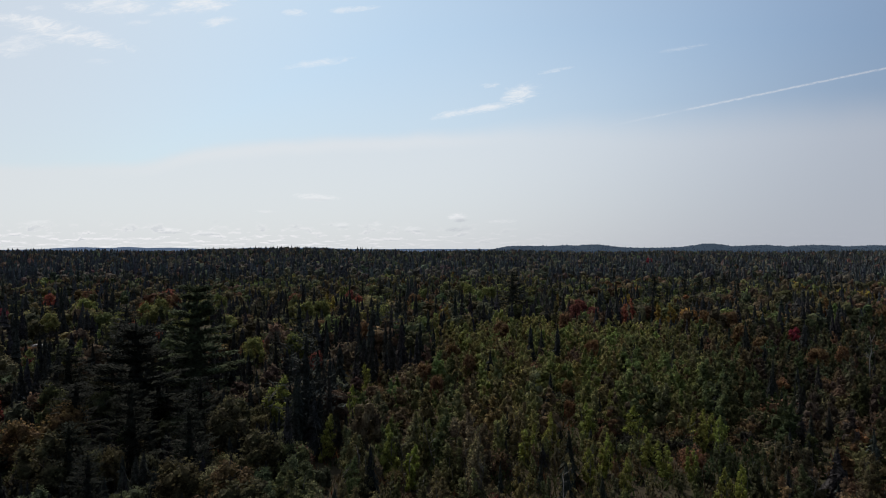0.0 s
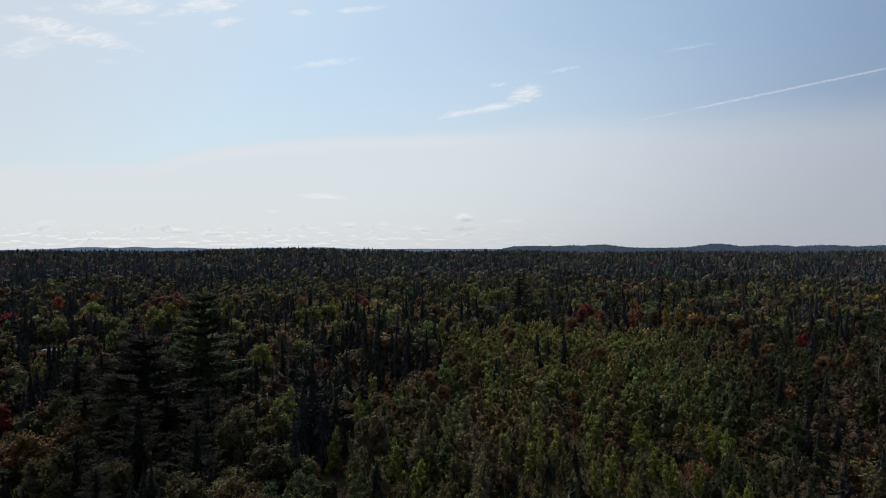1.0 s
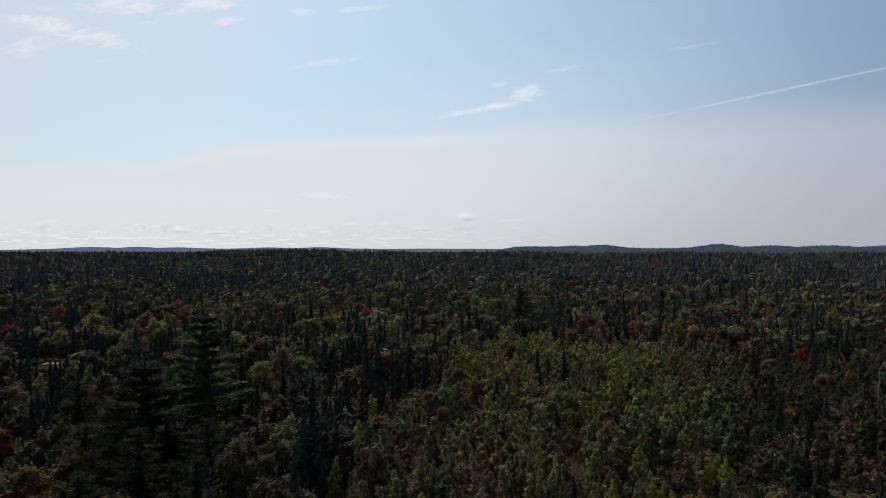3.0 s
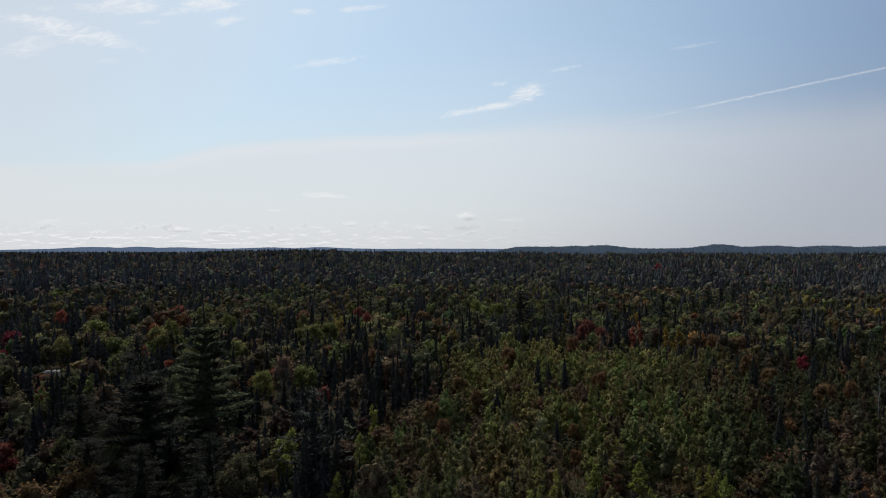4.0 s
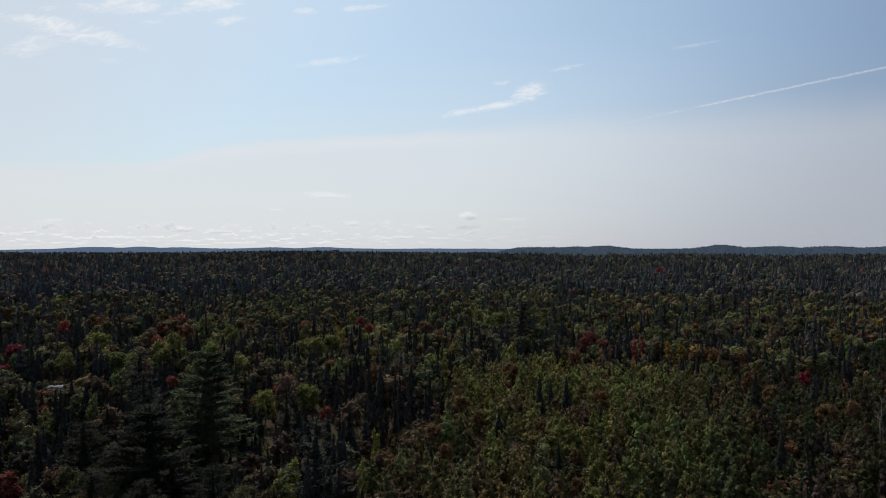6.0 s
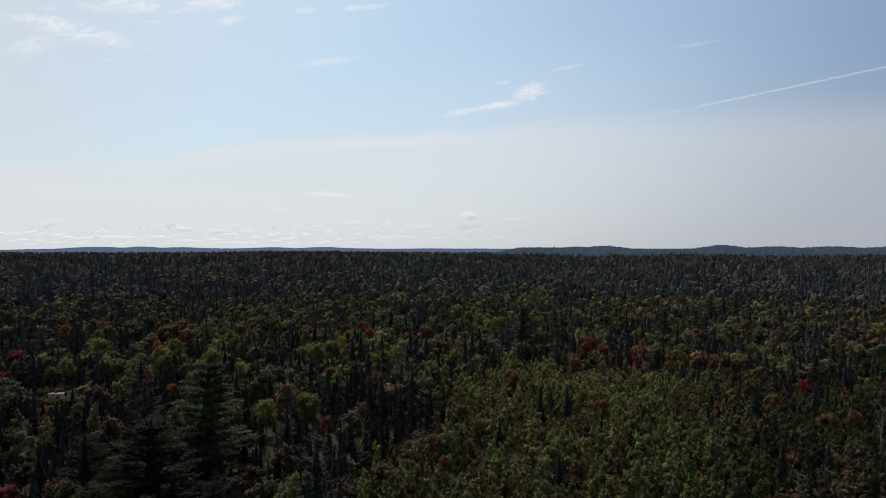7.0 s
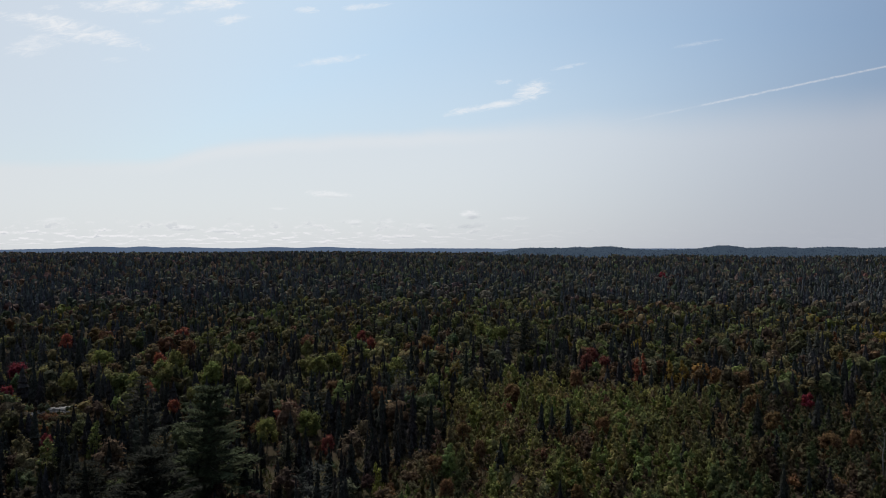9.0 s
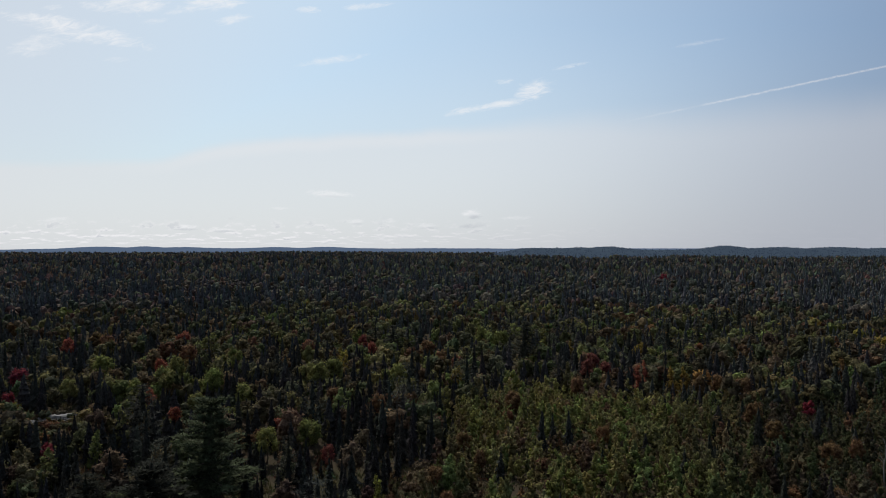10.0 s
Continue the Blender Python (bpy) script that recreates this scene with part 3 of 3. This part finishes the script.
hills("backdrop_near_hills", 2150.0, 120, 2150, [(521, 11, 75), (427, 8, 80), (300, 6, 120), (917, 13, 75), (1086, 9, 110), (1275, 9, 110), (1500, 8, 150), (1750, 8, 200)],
      26.0, 110.0, HILL_NEAR, "wooded ridge beyond the forest, haze painted blue-green", 3200)

# ---------------------------------------------------------------- planting
TREES = []          # kind, x, y, height, colour, wanted as a thing


def plant(kind, x, y, h, col, own=False):
    TREES.append((kind, float(x), float(y), float(h), col, own))


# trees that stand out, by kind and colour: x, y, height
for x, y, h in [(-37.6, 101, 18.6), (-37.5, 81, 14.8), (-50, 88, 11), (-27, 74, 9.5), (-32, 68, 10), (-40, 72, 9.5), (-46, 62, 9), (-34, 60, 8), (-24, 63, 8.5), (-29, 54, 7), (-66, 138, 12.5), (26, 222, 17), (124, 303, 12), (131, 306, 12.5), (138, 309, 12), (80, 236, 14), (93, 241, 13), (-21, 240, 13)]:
    # tallest pine paler for its lit plumes, near ones darkened for their shade
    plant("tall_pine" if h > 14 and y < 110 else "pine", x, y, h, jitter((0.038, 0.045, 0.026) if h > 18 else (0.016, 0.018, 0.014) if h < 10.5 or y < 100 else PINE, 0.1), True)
SPIRES = [(-25, 186), (-26, 176), (-20, 163), (-17, 172), (-11, 192), (-9, 181), (-6, 186), (8, 203), (10, 192), (-70, 180), (-49, 203), (-47, 201), (-42, 203), (-39, 206),
          (-110, 190), (-105, 162), (-103, 202), (-98, 196), (37, 206), (52, 206), (66, 237), (69, 228), (74, 237)]
LOWER = [(-22, 130), (-21, 135), (-24, 140), (-18, 137), (-16, 133), (-9, 125), (-7, 128), (-2, 152), (-46, 140), (-37, 134), (-42, 134), (-55, 116), (-91, 158), (-101, 158)]
BROAD = [(-18, 168), (42, 204), (74, 204), (64, 133), (100, 160), (97, 157), (78, 136), (19, 130), (22, 135), (25, 133), (140, 326)]
# low dark firs added where the stand only shows shaded dips
DIM = [(17, 96), (50, 96), (49, 80)]
for rows, kd, lo, hi in ((SPIRES, "spruce", 10.5, 13), (LOWER, "spruce", 8, 10.5), (BROAD, "fir", 7, 9), (DIM, "fir", 3.5, 5.5)):
    for x, y in rows:
        plant(kd, x, y, rng.uniform(lo, hi), jitter(SPRUCE), True)
for x, y, h in [(-104, 192, 10), (-37, 182, 10), (-34, 190, 10), (-15, 188, 9), (-85, 228, 11), (-80, 188, 10), (-76, 171, 10), (-60, 152, 8), (-63, 171, 10), (-68, 203, 10),
                (-52, 162, 8), (-35, 124, 8), (-28, 129, 8), (13, 259, 11), (20, 249, 11), (-99, 166, 8), (-81, 166, 8), (-41, 186, 9)]:
    plant("maple", x, y, h, jitter((0.125, 0.128, 0.044), 0.15), True)
for x, y, h in [(62, 179, 9), (53, 147, 8), (18, 150, 8), (-33, 203, 10), (2, 182, 9), (-1, 158, 8), (65, 177, 9), (-68, 122, 7), (-70, 111, 7), (59, 147, 8)]:
    plant("aspen", x, y, h, jitter(YELLOW if h > 8.5 else LIME, 0.15), True)
# front-row aspens seen in sun; the light is put into a brighter leaf colour
for x, y, h in [(18.2, 78.0, 4.9), (23.1, 75.9, 4.9), (30.0, 73.9, 5.0), (32.1, 75.6, 4.7), (32.0, 71.4, 4.9), (22.7, 69.6, 4.3), (17.5, 66.4, 4.5), (15.3, 63.8, 4.1), (25.4, 56.2, 4.5), (27.6, 57.9, 4.3), (13.2, 74.1, 4.7), (-4.7, 66.9, 5.3), (-10.5, 101.1, 5.7), (-11.7, 87.0, 5.3), (-12.4, 72.3, 5.3), (9.9, 70.6, 4.5), (-2.5, 63.4, 4.5), (-20.1, 80.8, 8.0), (23.5, 65.9, 3.9), (18.1, 61.5, 3.9), (25.9, 64.7, 3.7)]:
    plant("aspen", x, y, h, jitter((0.150, 0.160, 0.040), 0.14), True)
# maples at the near left, shade put into their dark leaf colour
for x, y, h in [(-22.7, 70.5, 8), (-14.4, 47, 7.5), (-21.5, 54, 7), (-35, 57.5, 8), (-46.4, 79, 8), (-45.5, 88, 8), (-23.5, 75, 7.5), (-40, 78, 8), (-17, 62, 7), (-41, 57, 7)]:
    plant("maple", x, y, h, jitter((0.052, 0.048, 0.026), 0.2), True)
for x, y, h in [(54, 103, 5.5), (61, 102.5, 5.5), (58, 103, 5)]:
    plant("fir", x, y, h, jitter(FIR), True)
CRIMSON, FLAME, DULL, EMBER = (0.16, 0.030, 0.044), (0.19, 0.064, 0.044), (0.115, 0.043, 0.038), (0.125, 0.040, 0.034)
for rows, col in (([(-122, 181, 8), (-110, 159, 6), (-78, 124, 4.2), (87, 156, 5), (204, 618, 14)], CRIMSON),
                  ([(54.6, 183, 9.8), (-144, 241, 8), (-88, 195, 8), (-105, 253, 9), (-76, 162, 6), (-63, 147, 5.5), (-38, 142, 4.5), (-28, 234, 8)], FLAME),
                  ([(46, 207, 9), (43, 200, 8), (49, 202, 7)], DULL),
                  ([(-22.4, 120, 5.4), (-33, 245, 9), (-88, 96, 6), (-50, 70, 6), (-58, 84, 6), (5, 52, 4)], EMBER),
                  ([(-88, 216, 9), (-8, 234, 9), (-29, 163, 7), (-17, 156, 7), (-9, 159, 7), (35, 175, 8), (16, 160, 7), (32, 132, 6), (70, 148, 7), (69, 136, 6), (72, 121, 6), (78, 123, 6), (-2, 109, 5), (0, 98, 5),
                    (78, 171, 8), (73, 175, 8), (-54, 62, 6), (-46, 66, 6), (-40.4, 70.7, 8), (-43, 67, 7), (32.6, 49.5, 5), (6, 118, 5), (3, 128, 5.5), (20, 98, 4), (18, 87, 3.5)], RUST)):
    for x, y, h in rows:
        plant("aspen" if 9.5 < h < 12 else "maple", x, y, h, jitter(col, 0.12), True)


def hash01(x, y, s):
    return noise.noise((x * s, y * s, 5.0)) * 0.5 + 0.5


def thicket(x, y):
    """The stand of young aspen and birch on the right of the way."""
    edge = -12 + 0.10 * (y - 60) if y < 120 else -6 + 0.30 * (y - 120)
    return x > edge + 4 * math.sin(y / 9) and y < 172 + 12 * math.sin(x / 17) and y > 20


# some stand for shaded dips, two clear the camera's view of the rock
HOLLOWS = [(10, 106, 7.5, 5), (2, 100, 5, 6), (-95, 151, 8, 7), (30, 74, 10, 4.5), (17, 96, 6, 4), (119, 282, 15, 6), (-89, 143, 6.5, 6), (-84, 134, 5.5, 6)]


def bare(x, y):
    """Openings where only low growth stands."""
    return any(math.hypot((x - a) / c, (y - b) / d) < 1 for a, b, c, d in HOLLOWS)


def shaded(x, y):
    """The close stand of fir and pine before the tall pines."""
    return -60 < x < -12 and 36 < y < 84


def choose(x, y):
    """Kind, height and colour of a tree that grows at a place."""
    d, r, h1, h2 = math.hypot(x, y), rng.uniform(), hash01(x, y, 0.045), hash01(x + 300, y, 0.016)
    h3 = hash01(x - 500, y + 90, 0.06)
    side = min(max((abs(x) / max(y, 1) - 0.33) / 0.25, 0), 1)     # more fir and dull tones to both sides, for the lens's darker edges
    if thicket(x, y):
        if r < 0.02 + 0.10 * side + (0.22 if h1 > 0.72 else 0):
            return ("fir" if rng.uniform() < 0.85 else "spruce"), rng.uniform(3.2, 6.2), jitter(FIR)
        if r > 0.93 - 0.12 * side or (h3 > 0.60 and r > 0.6):
            return "shrub", rng.uniform(1.8, 3.6), jitter(RUST if rng.uniform() < 0.15 else BROWN if rng.uniform() < 0.5 else OLIVE, 0.25)
        # pale share by bearing and distance, where the camera sees the stand lit
        k = min(max((h2 - 0.22) * 4, 0), 1) * (1 - 0.95 * min(max((x / y - 0.30) / 0.22, 0), 1)) * min(max((x / y + 0.10) / 0.20, 0.35), 0.9) * min(max((y - 58) / 45, 0.15), 1)
        plain = (0.080, 0.083, 0.040) if h1 < 0.55 else OLIVE
        if x > (0.42 + 0.3 * (h3 - 0.5)) * y:              # darker leaf tones past a bearing, matching the darker right of the view
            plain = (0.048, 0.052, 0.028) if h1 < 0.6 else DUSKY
        col = tuple(p * (1 - k) + q * k for p, q in zip(plain, (0.152, 0.150, 0.056)))
        if h3 > 0.68 or rng.uniform() < 0.05:
            col = BROWN
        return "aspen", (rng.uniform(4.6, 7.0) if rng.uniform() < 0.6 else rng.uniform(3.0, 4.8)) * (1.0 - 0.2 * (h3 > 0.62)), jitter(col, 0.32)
    if -47 < x < -17 and 36 < y < 84:
        if r > 0.80:
            return "maple", rng.uniform(4.0, 7.0), jitter([OLIVE, BROWN, GREEN][rng.integers(3)], 0.25)
        return ("fir" if r < 0.65 else "spruce"), rng.uniform(4.0, 7.5), jitter(SPRUCE)
    if d < 420:
        near_left = x < -12 and y < 105
        left = x < -8 and y < 172
        if r < (0.62 if left else 0.54) + 1.2 * (h1 - 0.5) + 0.12 * side:
            k = min(max((d - 140) / 200, 0), 1)           # spruce paled with distance, the haze painted into the needles
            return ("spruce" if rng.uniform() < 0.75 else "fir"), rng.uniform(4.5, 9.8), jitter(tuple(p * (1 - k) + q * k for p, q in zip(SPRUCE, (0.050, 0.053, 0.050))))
        if r > 0.98:
            return "pine", rng.uniform(10, 14), jitter(PINE)
        if -34 < x < -6 and 96 < y < 142 and r < 0.80:
            return "spruce", rng.uniform(4.0, 8.5), jitter(SPRUCE)
        # darkened leaf tones stand in for the shade at the near left
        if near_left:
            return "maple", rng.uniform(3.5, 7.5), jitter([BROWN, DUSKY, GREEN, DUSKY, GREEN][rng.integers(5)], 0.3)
        q = rng.uniform() + 0.6 * (h2 - 0.5) + 0.15 * side + (0.12 if left else 0)
        col = LIME if q < 0.27 else GREEN if q < 0.58 else OLIVE if q < 0.86 else YELLOW if q < 0.875 else RUST if q < 0.895 else BROWN
        return ("maple" if rng.uniform() < 0.85 else "aspen"), rng.uniform(5.5, 9.5), jitter(col, 0.3)
    # beyond 420 m tree colours go towards blue-grey, haze painted into them
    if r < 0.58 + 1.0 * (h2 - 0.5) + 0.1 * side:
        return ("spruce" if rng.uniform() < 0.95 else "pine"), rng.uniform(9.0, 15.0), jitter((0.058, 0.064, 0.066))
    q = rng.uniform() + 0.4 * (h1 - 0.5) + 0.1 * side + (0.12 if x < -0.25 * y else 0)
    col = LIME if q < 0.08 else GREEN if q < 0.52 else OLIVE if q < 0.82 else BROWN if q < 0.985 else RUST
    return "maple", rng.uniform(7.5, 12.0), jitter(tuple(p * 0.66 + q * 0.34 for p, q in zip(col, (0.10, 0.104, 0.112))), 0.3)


def scatter(y0, y1, cell, inside):
    half = 0.80 * y1 + 30
    y = y0
    while y < y1:
        x = -half
        while x < half:
            px, py = x + rng.uniform(0, cell), y + rng.uniform(0, cell)
            if abs(px) < 0.76 * max(py, 0) + 26 and inside(px, py):
                kd, hh, cc = choose(px, py)
                if len(OWN):
                    dx, dy = OWN[:, 0] - px, OWN[:, 1] - py
                    if ((dx**2 + dy**2) < (0.11 * OWN[:, 2] + 1) ** 2).any():
                        x += cell
                        continue
                    # trees before one that stands out stay lower than it
                    ahead = (dx * px + dy * py) / math.hypot(px, py)
                    aside = np.abs(dx * py - dy * px) / math.hypot(px, py)
                    front = (ahead > 0) & (ahead < 16) & (aside < 0.22 * OWN[:, 2] + 0.8)
                    if front.any():
                        hh = min(hh, 0.62 * OWN[front, 2].min())
                    if ((ahead[:3] > 0) & (ahead[:3] < 42) & (aside[:3] < 4.0)).any() and px < 0:
                        hh = min(hh, rng.uniform(3.0, 5.5))
                plant(kd, px, py, hh, cc)
            x += cell
        y += cell


OWN = np.array([t[1:4] for t in TREES])
scatter(22, 185, 2.6, lambda x, y: thicket(x, y) and not bare(x, y))
scatter(22, 185, 3.55, lambda x, y: not thicket(x, y) and not bare(x, y) and not shaded(x, y))
scatter(36, 84, 2.3, lambda x, y: not thicket(x, y) and shaded(x, y))
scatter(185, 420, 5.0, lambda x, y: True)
for hx, hy, hr, hs in HOLLOWS:                # low growth in the openings
    # openings at the right get near-black shrubs, shade put into their colour
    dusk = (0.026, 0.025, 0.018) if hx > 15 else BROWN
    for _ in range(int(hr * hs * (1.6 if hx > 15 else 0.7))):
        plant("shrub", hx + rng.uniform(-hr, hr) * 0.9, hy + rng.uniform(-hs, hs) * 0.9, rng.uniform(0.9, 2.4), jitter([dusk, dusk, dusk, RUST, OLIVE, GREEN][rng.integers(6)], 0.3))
OWN = []
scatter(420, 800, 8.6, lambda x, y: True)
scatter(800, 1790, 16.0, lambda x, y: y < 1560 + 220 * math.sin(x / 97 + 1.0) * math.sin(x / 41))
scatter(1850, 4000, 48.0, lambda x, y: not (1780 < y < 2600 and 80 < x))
for _ in range(420):                      # the wood goes on beside and behind the start
    a, d = rng.uniform(math.pi * 0.28, math.pi * 1.72), rng.uniform(7, 120)
    kd, hh, cc = choose(d * math.sin(a), d * math.cos(a))
    plant(kd, d * math.sin(a), d * math.cos(a), min(hh, 9.0), cc)

# ---------------------------------------------------------------- trees as things
WORDS = {"aspen": "young aspen with pale trunk and olive-green leaves", "maple": "leafy maple with a rounded crown", "shrub": "brown autumn shrub with thin stems",
         "spruce": "dark green narrow spruce with drooping branches", "fir": "dark green conical balsam fir", "pine": "white pine with long level limbs", "tall_pine": "tall dark white pine with long level limbs"}
BARKS = {"aspen": BARK_PALE, "maple": BARK_DARK, "shrub": BARK_DARK, "spruce": BARK_DARK, "fir": BARK_DARK, "pine": BARK_DARK, "tall_pine": BARK_DARK}


def tone(c):
    if c[0] > 2.2 * c[1]:
        return "red" if c[1] < 0.035 else "orange"
    if c[0] > 1.35 * c[1]:
        return "brown"
    return "yellowing" if c[0] > 1.1 * c[1] else "bright green" if c[1] > 0.1 else "green"


PROTO = {}
for kind, levels in STOCK.items():
    PROTO[kind] = []
    for v, f, m, nv in levels[0]:
        crown, wood = f[m == 0], f[m == 1]
        cv, ci = np.unique(crown, return_inverse=True)
        wv, wi = np.unique(wood, return_inverse=True)
        PROTO[kind].append((mesh_of(kind + "_crown", v[cv], ci.reshape(-1, 3), [NEEDLE if kind in NEEDLED else LEAF], normals=nv[cv]),
                            mesh_of(kind + "_trunk", v[wv], wi.reshape(-1, 3), [BARKS[kind]], smooth=True)))

LIMIT = {"aspen": 290, "maple": 130, "shrub": 90, "spruce": 200, "fir": 110, "pine": 12, "tall_pine": 3}
order = sorted(range(len(TREES)), key=lambda i: (not TREES[i][5], math.hypot(TREES[i][1], TREES[i][2] - 15) if TREES[i][2] > 30 else 1e6))
singles, used = set(), {k: 0 for k in LIMIT}
for i in order:
    kind, x, y, h, col, own = TREES[i]
    if own or (used[kind] < LIMIT[kind] and 30 < y < 175):
        used[kind] += 1
        singles.add(i)
for i in sorted(singles):
    kind, x, y, h, col, own = TREES[i]
    n = rng.integers(len(PROTO[kind]))
    crown_me, trunk_me = PROTO[kind][n]
    tree = new(kind)
    tree.location, tree.rotation_euler = (x, y, float(ground_z(x, y)) - 0.05), (0, 0, rng.uniform(0, 6.28))
    wide = rng.uniform(0.85, 1.2) * {"pine": 1.22, "tall_pine": 1.22, "aspen": 1.15, "maple": 1.1, "shrub": 1.1}.get(kind, 1.0)
    tree.scale = (h * wide, h * wide, h)
    crown, trunk = new("crown", crown_me), new("trunk", trunk_me)
    crown.parent = trunk.parent = tree
    crown.color = (*col, 1)
    words = WORDS[kind]
    if kind in ("maple", "aspen"):
        words = {"aspen": "young aspen with pale trunk and %s leaves", "maple": "leafy maple with a rounded %s crown"}[kind] % tone(col)
    tagged(tree, words, "tree" if kind != "shrub" else "shrub", "forest trees")

# ---------------------------------------------------------------- the rest of the forest, joined


def woods(name, rows, level, label):
    vs, fs, ms, ts, ns, count = [], [], [], [], [], 0
    for kind, x, y, h, col, _ in rows:
        v, f, m, nv = STOCK[kind][level][rng.integers(len(STOCK[kind][level]))]
        a, wd = rng.uniform(0, 6.28), rng.uniform(0.85, 1.25) * h * (1.15 if kind in ("aspen", "maple") and level < 3 else 1.0) * (1.0 if level < 3 else 1.0 + 0.00035 * y)
        ca, sa = math.cos(a) * wd, math.sin(a) * wd
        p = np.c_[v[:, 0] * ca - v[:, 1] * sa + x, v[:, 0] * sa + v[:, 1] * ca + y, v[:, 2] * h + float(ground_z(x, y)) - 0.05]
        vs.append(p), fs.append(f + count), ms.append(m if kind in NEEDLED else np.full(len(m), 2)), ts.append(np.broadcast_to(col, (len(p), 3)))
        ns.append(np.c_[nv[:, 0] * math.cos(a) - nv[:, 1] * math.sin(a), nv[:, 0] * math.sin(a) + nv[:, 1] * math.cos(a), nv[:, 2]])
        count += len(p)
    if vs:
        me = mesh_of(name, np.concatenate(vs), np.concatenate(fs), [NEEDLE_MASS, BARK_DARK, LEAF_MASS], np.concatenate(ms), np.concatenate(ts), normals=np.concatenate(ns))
        tagged(new(name, me), label, "forest", kind="stuff")


rest = [t for i, t in enumerate(TREES) if i not in singles]
far_of = lambda t: math.hypot(t[1], t[2])
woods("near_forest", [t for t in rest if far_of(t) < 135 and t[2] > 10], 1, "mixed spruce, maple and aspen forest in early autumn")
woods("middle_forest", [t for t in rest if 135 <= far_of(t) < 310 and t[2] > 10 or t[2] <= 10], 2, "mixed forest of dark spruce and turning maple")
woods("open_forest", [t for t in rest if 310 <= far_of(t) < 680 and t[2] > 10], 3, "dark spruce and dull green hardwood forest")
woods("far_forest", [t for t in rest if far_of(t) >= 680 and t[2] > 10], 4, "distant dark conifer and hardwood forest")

# low growth between the young trees
tuft_t, g = [], Geo()
for i in range(10500):
    if i < 9300:
        y = rng.uniform(30, 190)
        x = rng.uniform(-0.72 * y - 6, 0.74 * y + 6)
    else:
        a, far = rng.uniform(0, 6.283), 34 * math.sqrt(rng.uniform(0, 1))
        x, y = far * math.sin(a), far * math.cos(a)
    n, h = 10, rng.uniform(0.6, 1.5)
    c = np.c_[rng.normal(x, 0.55, n), rng.normal(y, 0.55, n), np.zeros(n)]
    c[:, 2] = ground_z(c[:, 0], c[:, 1]) + h * rng.uniform(0.2, 0.6, n)
    g.cards(c, h, h * 0.13, rng.normal(0, 0.5, (n, 3)) + (0, 0, 0.9), (0, -0.3, 0.5))
    col = jitter([(0.035, 0.034, 0.014), (0.026, 0.036, 0.014), (0.045, 0.032, 0.018), (0.06, 0.026, 0.014), (0.07, 0.055, 0.032)][rng.choice(5, p=[0.32, 0.30, 0.2, 0.08, 0.10])], 0.3)
    tuft_t.append(np.broadcast_to(col, (3 * n, 3)))
v, f, m, nv = g.arrays()
tagged(new("undergrowth", mesh_of("undergrowth", v, f, [LEAF_MASS], None, np.concatenate(tuft_t))), "low ferns, grass and brush under the trees", "undergrowth", kind="stuff")


# ---------------------------------------------------------------- dead stems, rock and deadfall
for x, y, h in [(9.6, 49.5, 7.0), (75, 111, 9.5)]:
    v, f, m, nv = snag().arrays()
    dead = new("dead_tree")
    dead.location, dead.scale, dead.rotation_euler = (x, y, float(ground_z(x, y)) - 0.1), (h, h, h), (rng.normal(0, 0.05), rng.normal(0, 0.05), rng.uniform(0, 6.28))
    stem = new("trunk", mesh_of("dead_trunk", v, f, [BARK_DEAD], smooth=True))
    stem.parent = dead
    tagged(dead, "bare grey dead tree with broken twigs", "dead tree", "dead trees")


def outcrop(x, y, sx, sy, sz, turn):
    """A low, layered slab of bare rock with broken edges."""
    bm = bmesh.new()
    bmesh.ops.create_icosphere(bm, subdivisions=4, radius=1.0)
    for p in bm.verts:
        n1 = noise.noise(p.co * 1.6 + Vector((x, y, 0)))
        step = round((p.co.z + 0.2 * n1) * 4) / 4
        p.co = Vector((p.co.x * sx * (1 + 0.25 * n1), p.co.y * sy * (1 + 0.25 * n1), (0.6 * step + 0.4 * p.co.z + 0.15 * noise.noise(p.co * 5)) * sz))
    me = bpy.data.meshes.new("rock_outcrop")
    bm.to_mesh(me)
    bm.free()
    me.materials.append(ROCK)
    ob = new("rock_outcrop", me)
    ob.location, ob.rotation_euler = (x, y, float(ground_z(x, y))), (0, 0, turn)
    tagged(ob, "pale grey bare rock slab among dark trees", "rock", "rocks")


outcrop(-95, 155, 4.4, 2.0, 1.0, 0.35)
outcrop(-98, 150, 1.3, 0.9, 0.9, 0.1)


def log(x, y, length, r, turn, lift):
    """A fallen, barkless stem with stubs of branches."""
    g = Geo()
    s = np.linspace(0, 1, 6)
    p = np.c_[s * length, 0.15 * np.sin(s * 3), 0.1 * np.sin(s * 5)]
    g.tube(p, r * (1.1 - 0.7 * s), 7)
    for i in range(4):
        at = p[i + 1]
        g.tube([at, at + rng.normal(0, 0.25, 3) + (0.1, 0, 0.35)], [r * 0.3, r * 0.1], 4)
    v, f, m, nv = g.arrays()
    ob = new("fallen_log", mesh_of("fallen_log", v, f, [BARK_DEAD], smooth=True))
    ob.location, ob.rotation_euler = (x, y, float(ground_z(x, y)) + r * 0.8), (0, -lift, turn)
    tagged(ob, "pale weathered fallen log on the forest floor", "log", "fallen logs")


for x, y, length, turn in [(-97, 152, 6, 0.3), (-94, 153, 5, 0.15), (-92, 152.5, 4.5, 0.5), (6, 103, 3.5, 0.2), (-14, 160, 4, -0.2), (12, 101, 3, 2.4), (-28, 147, 4, 0.1)]:
    log(x, y, length, 0.14, turn, 0.06)
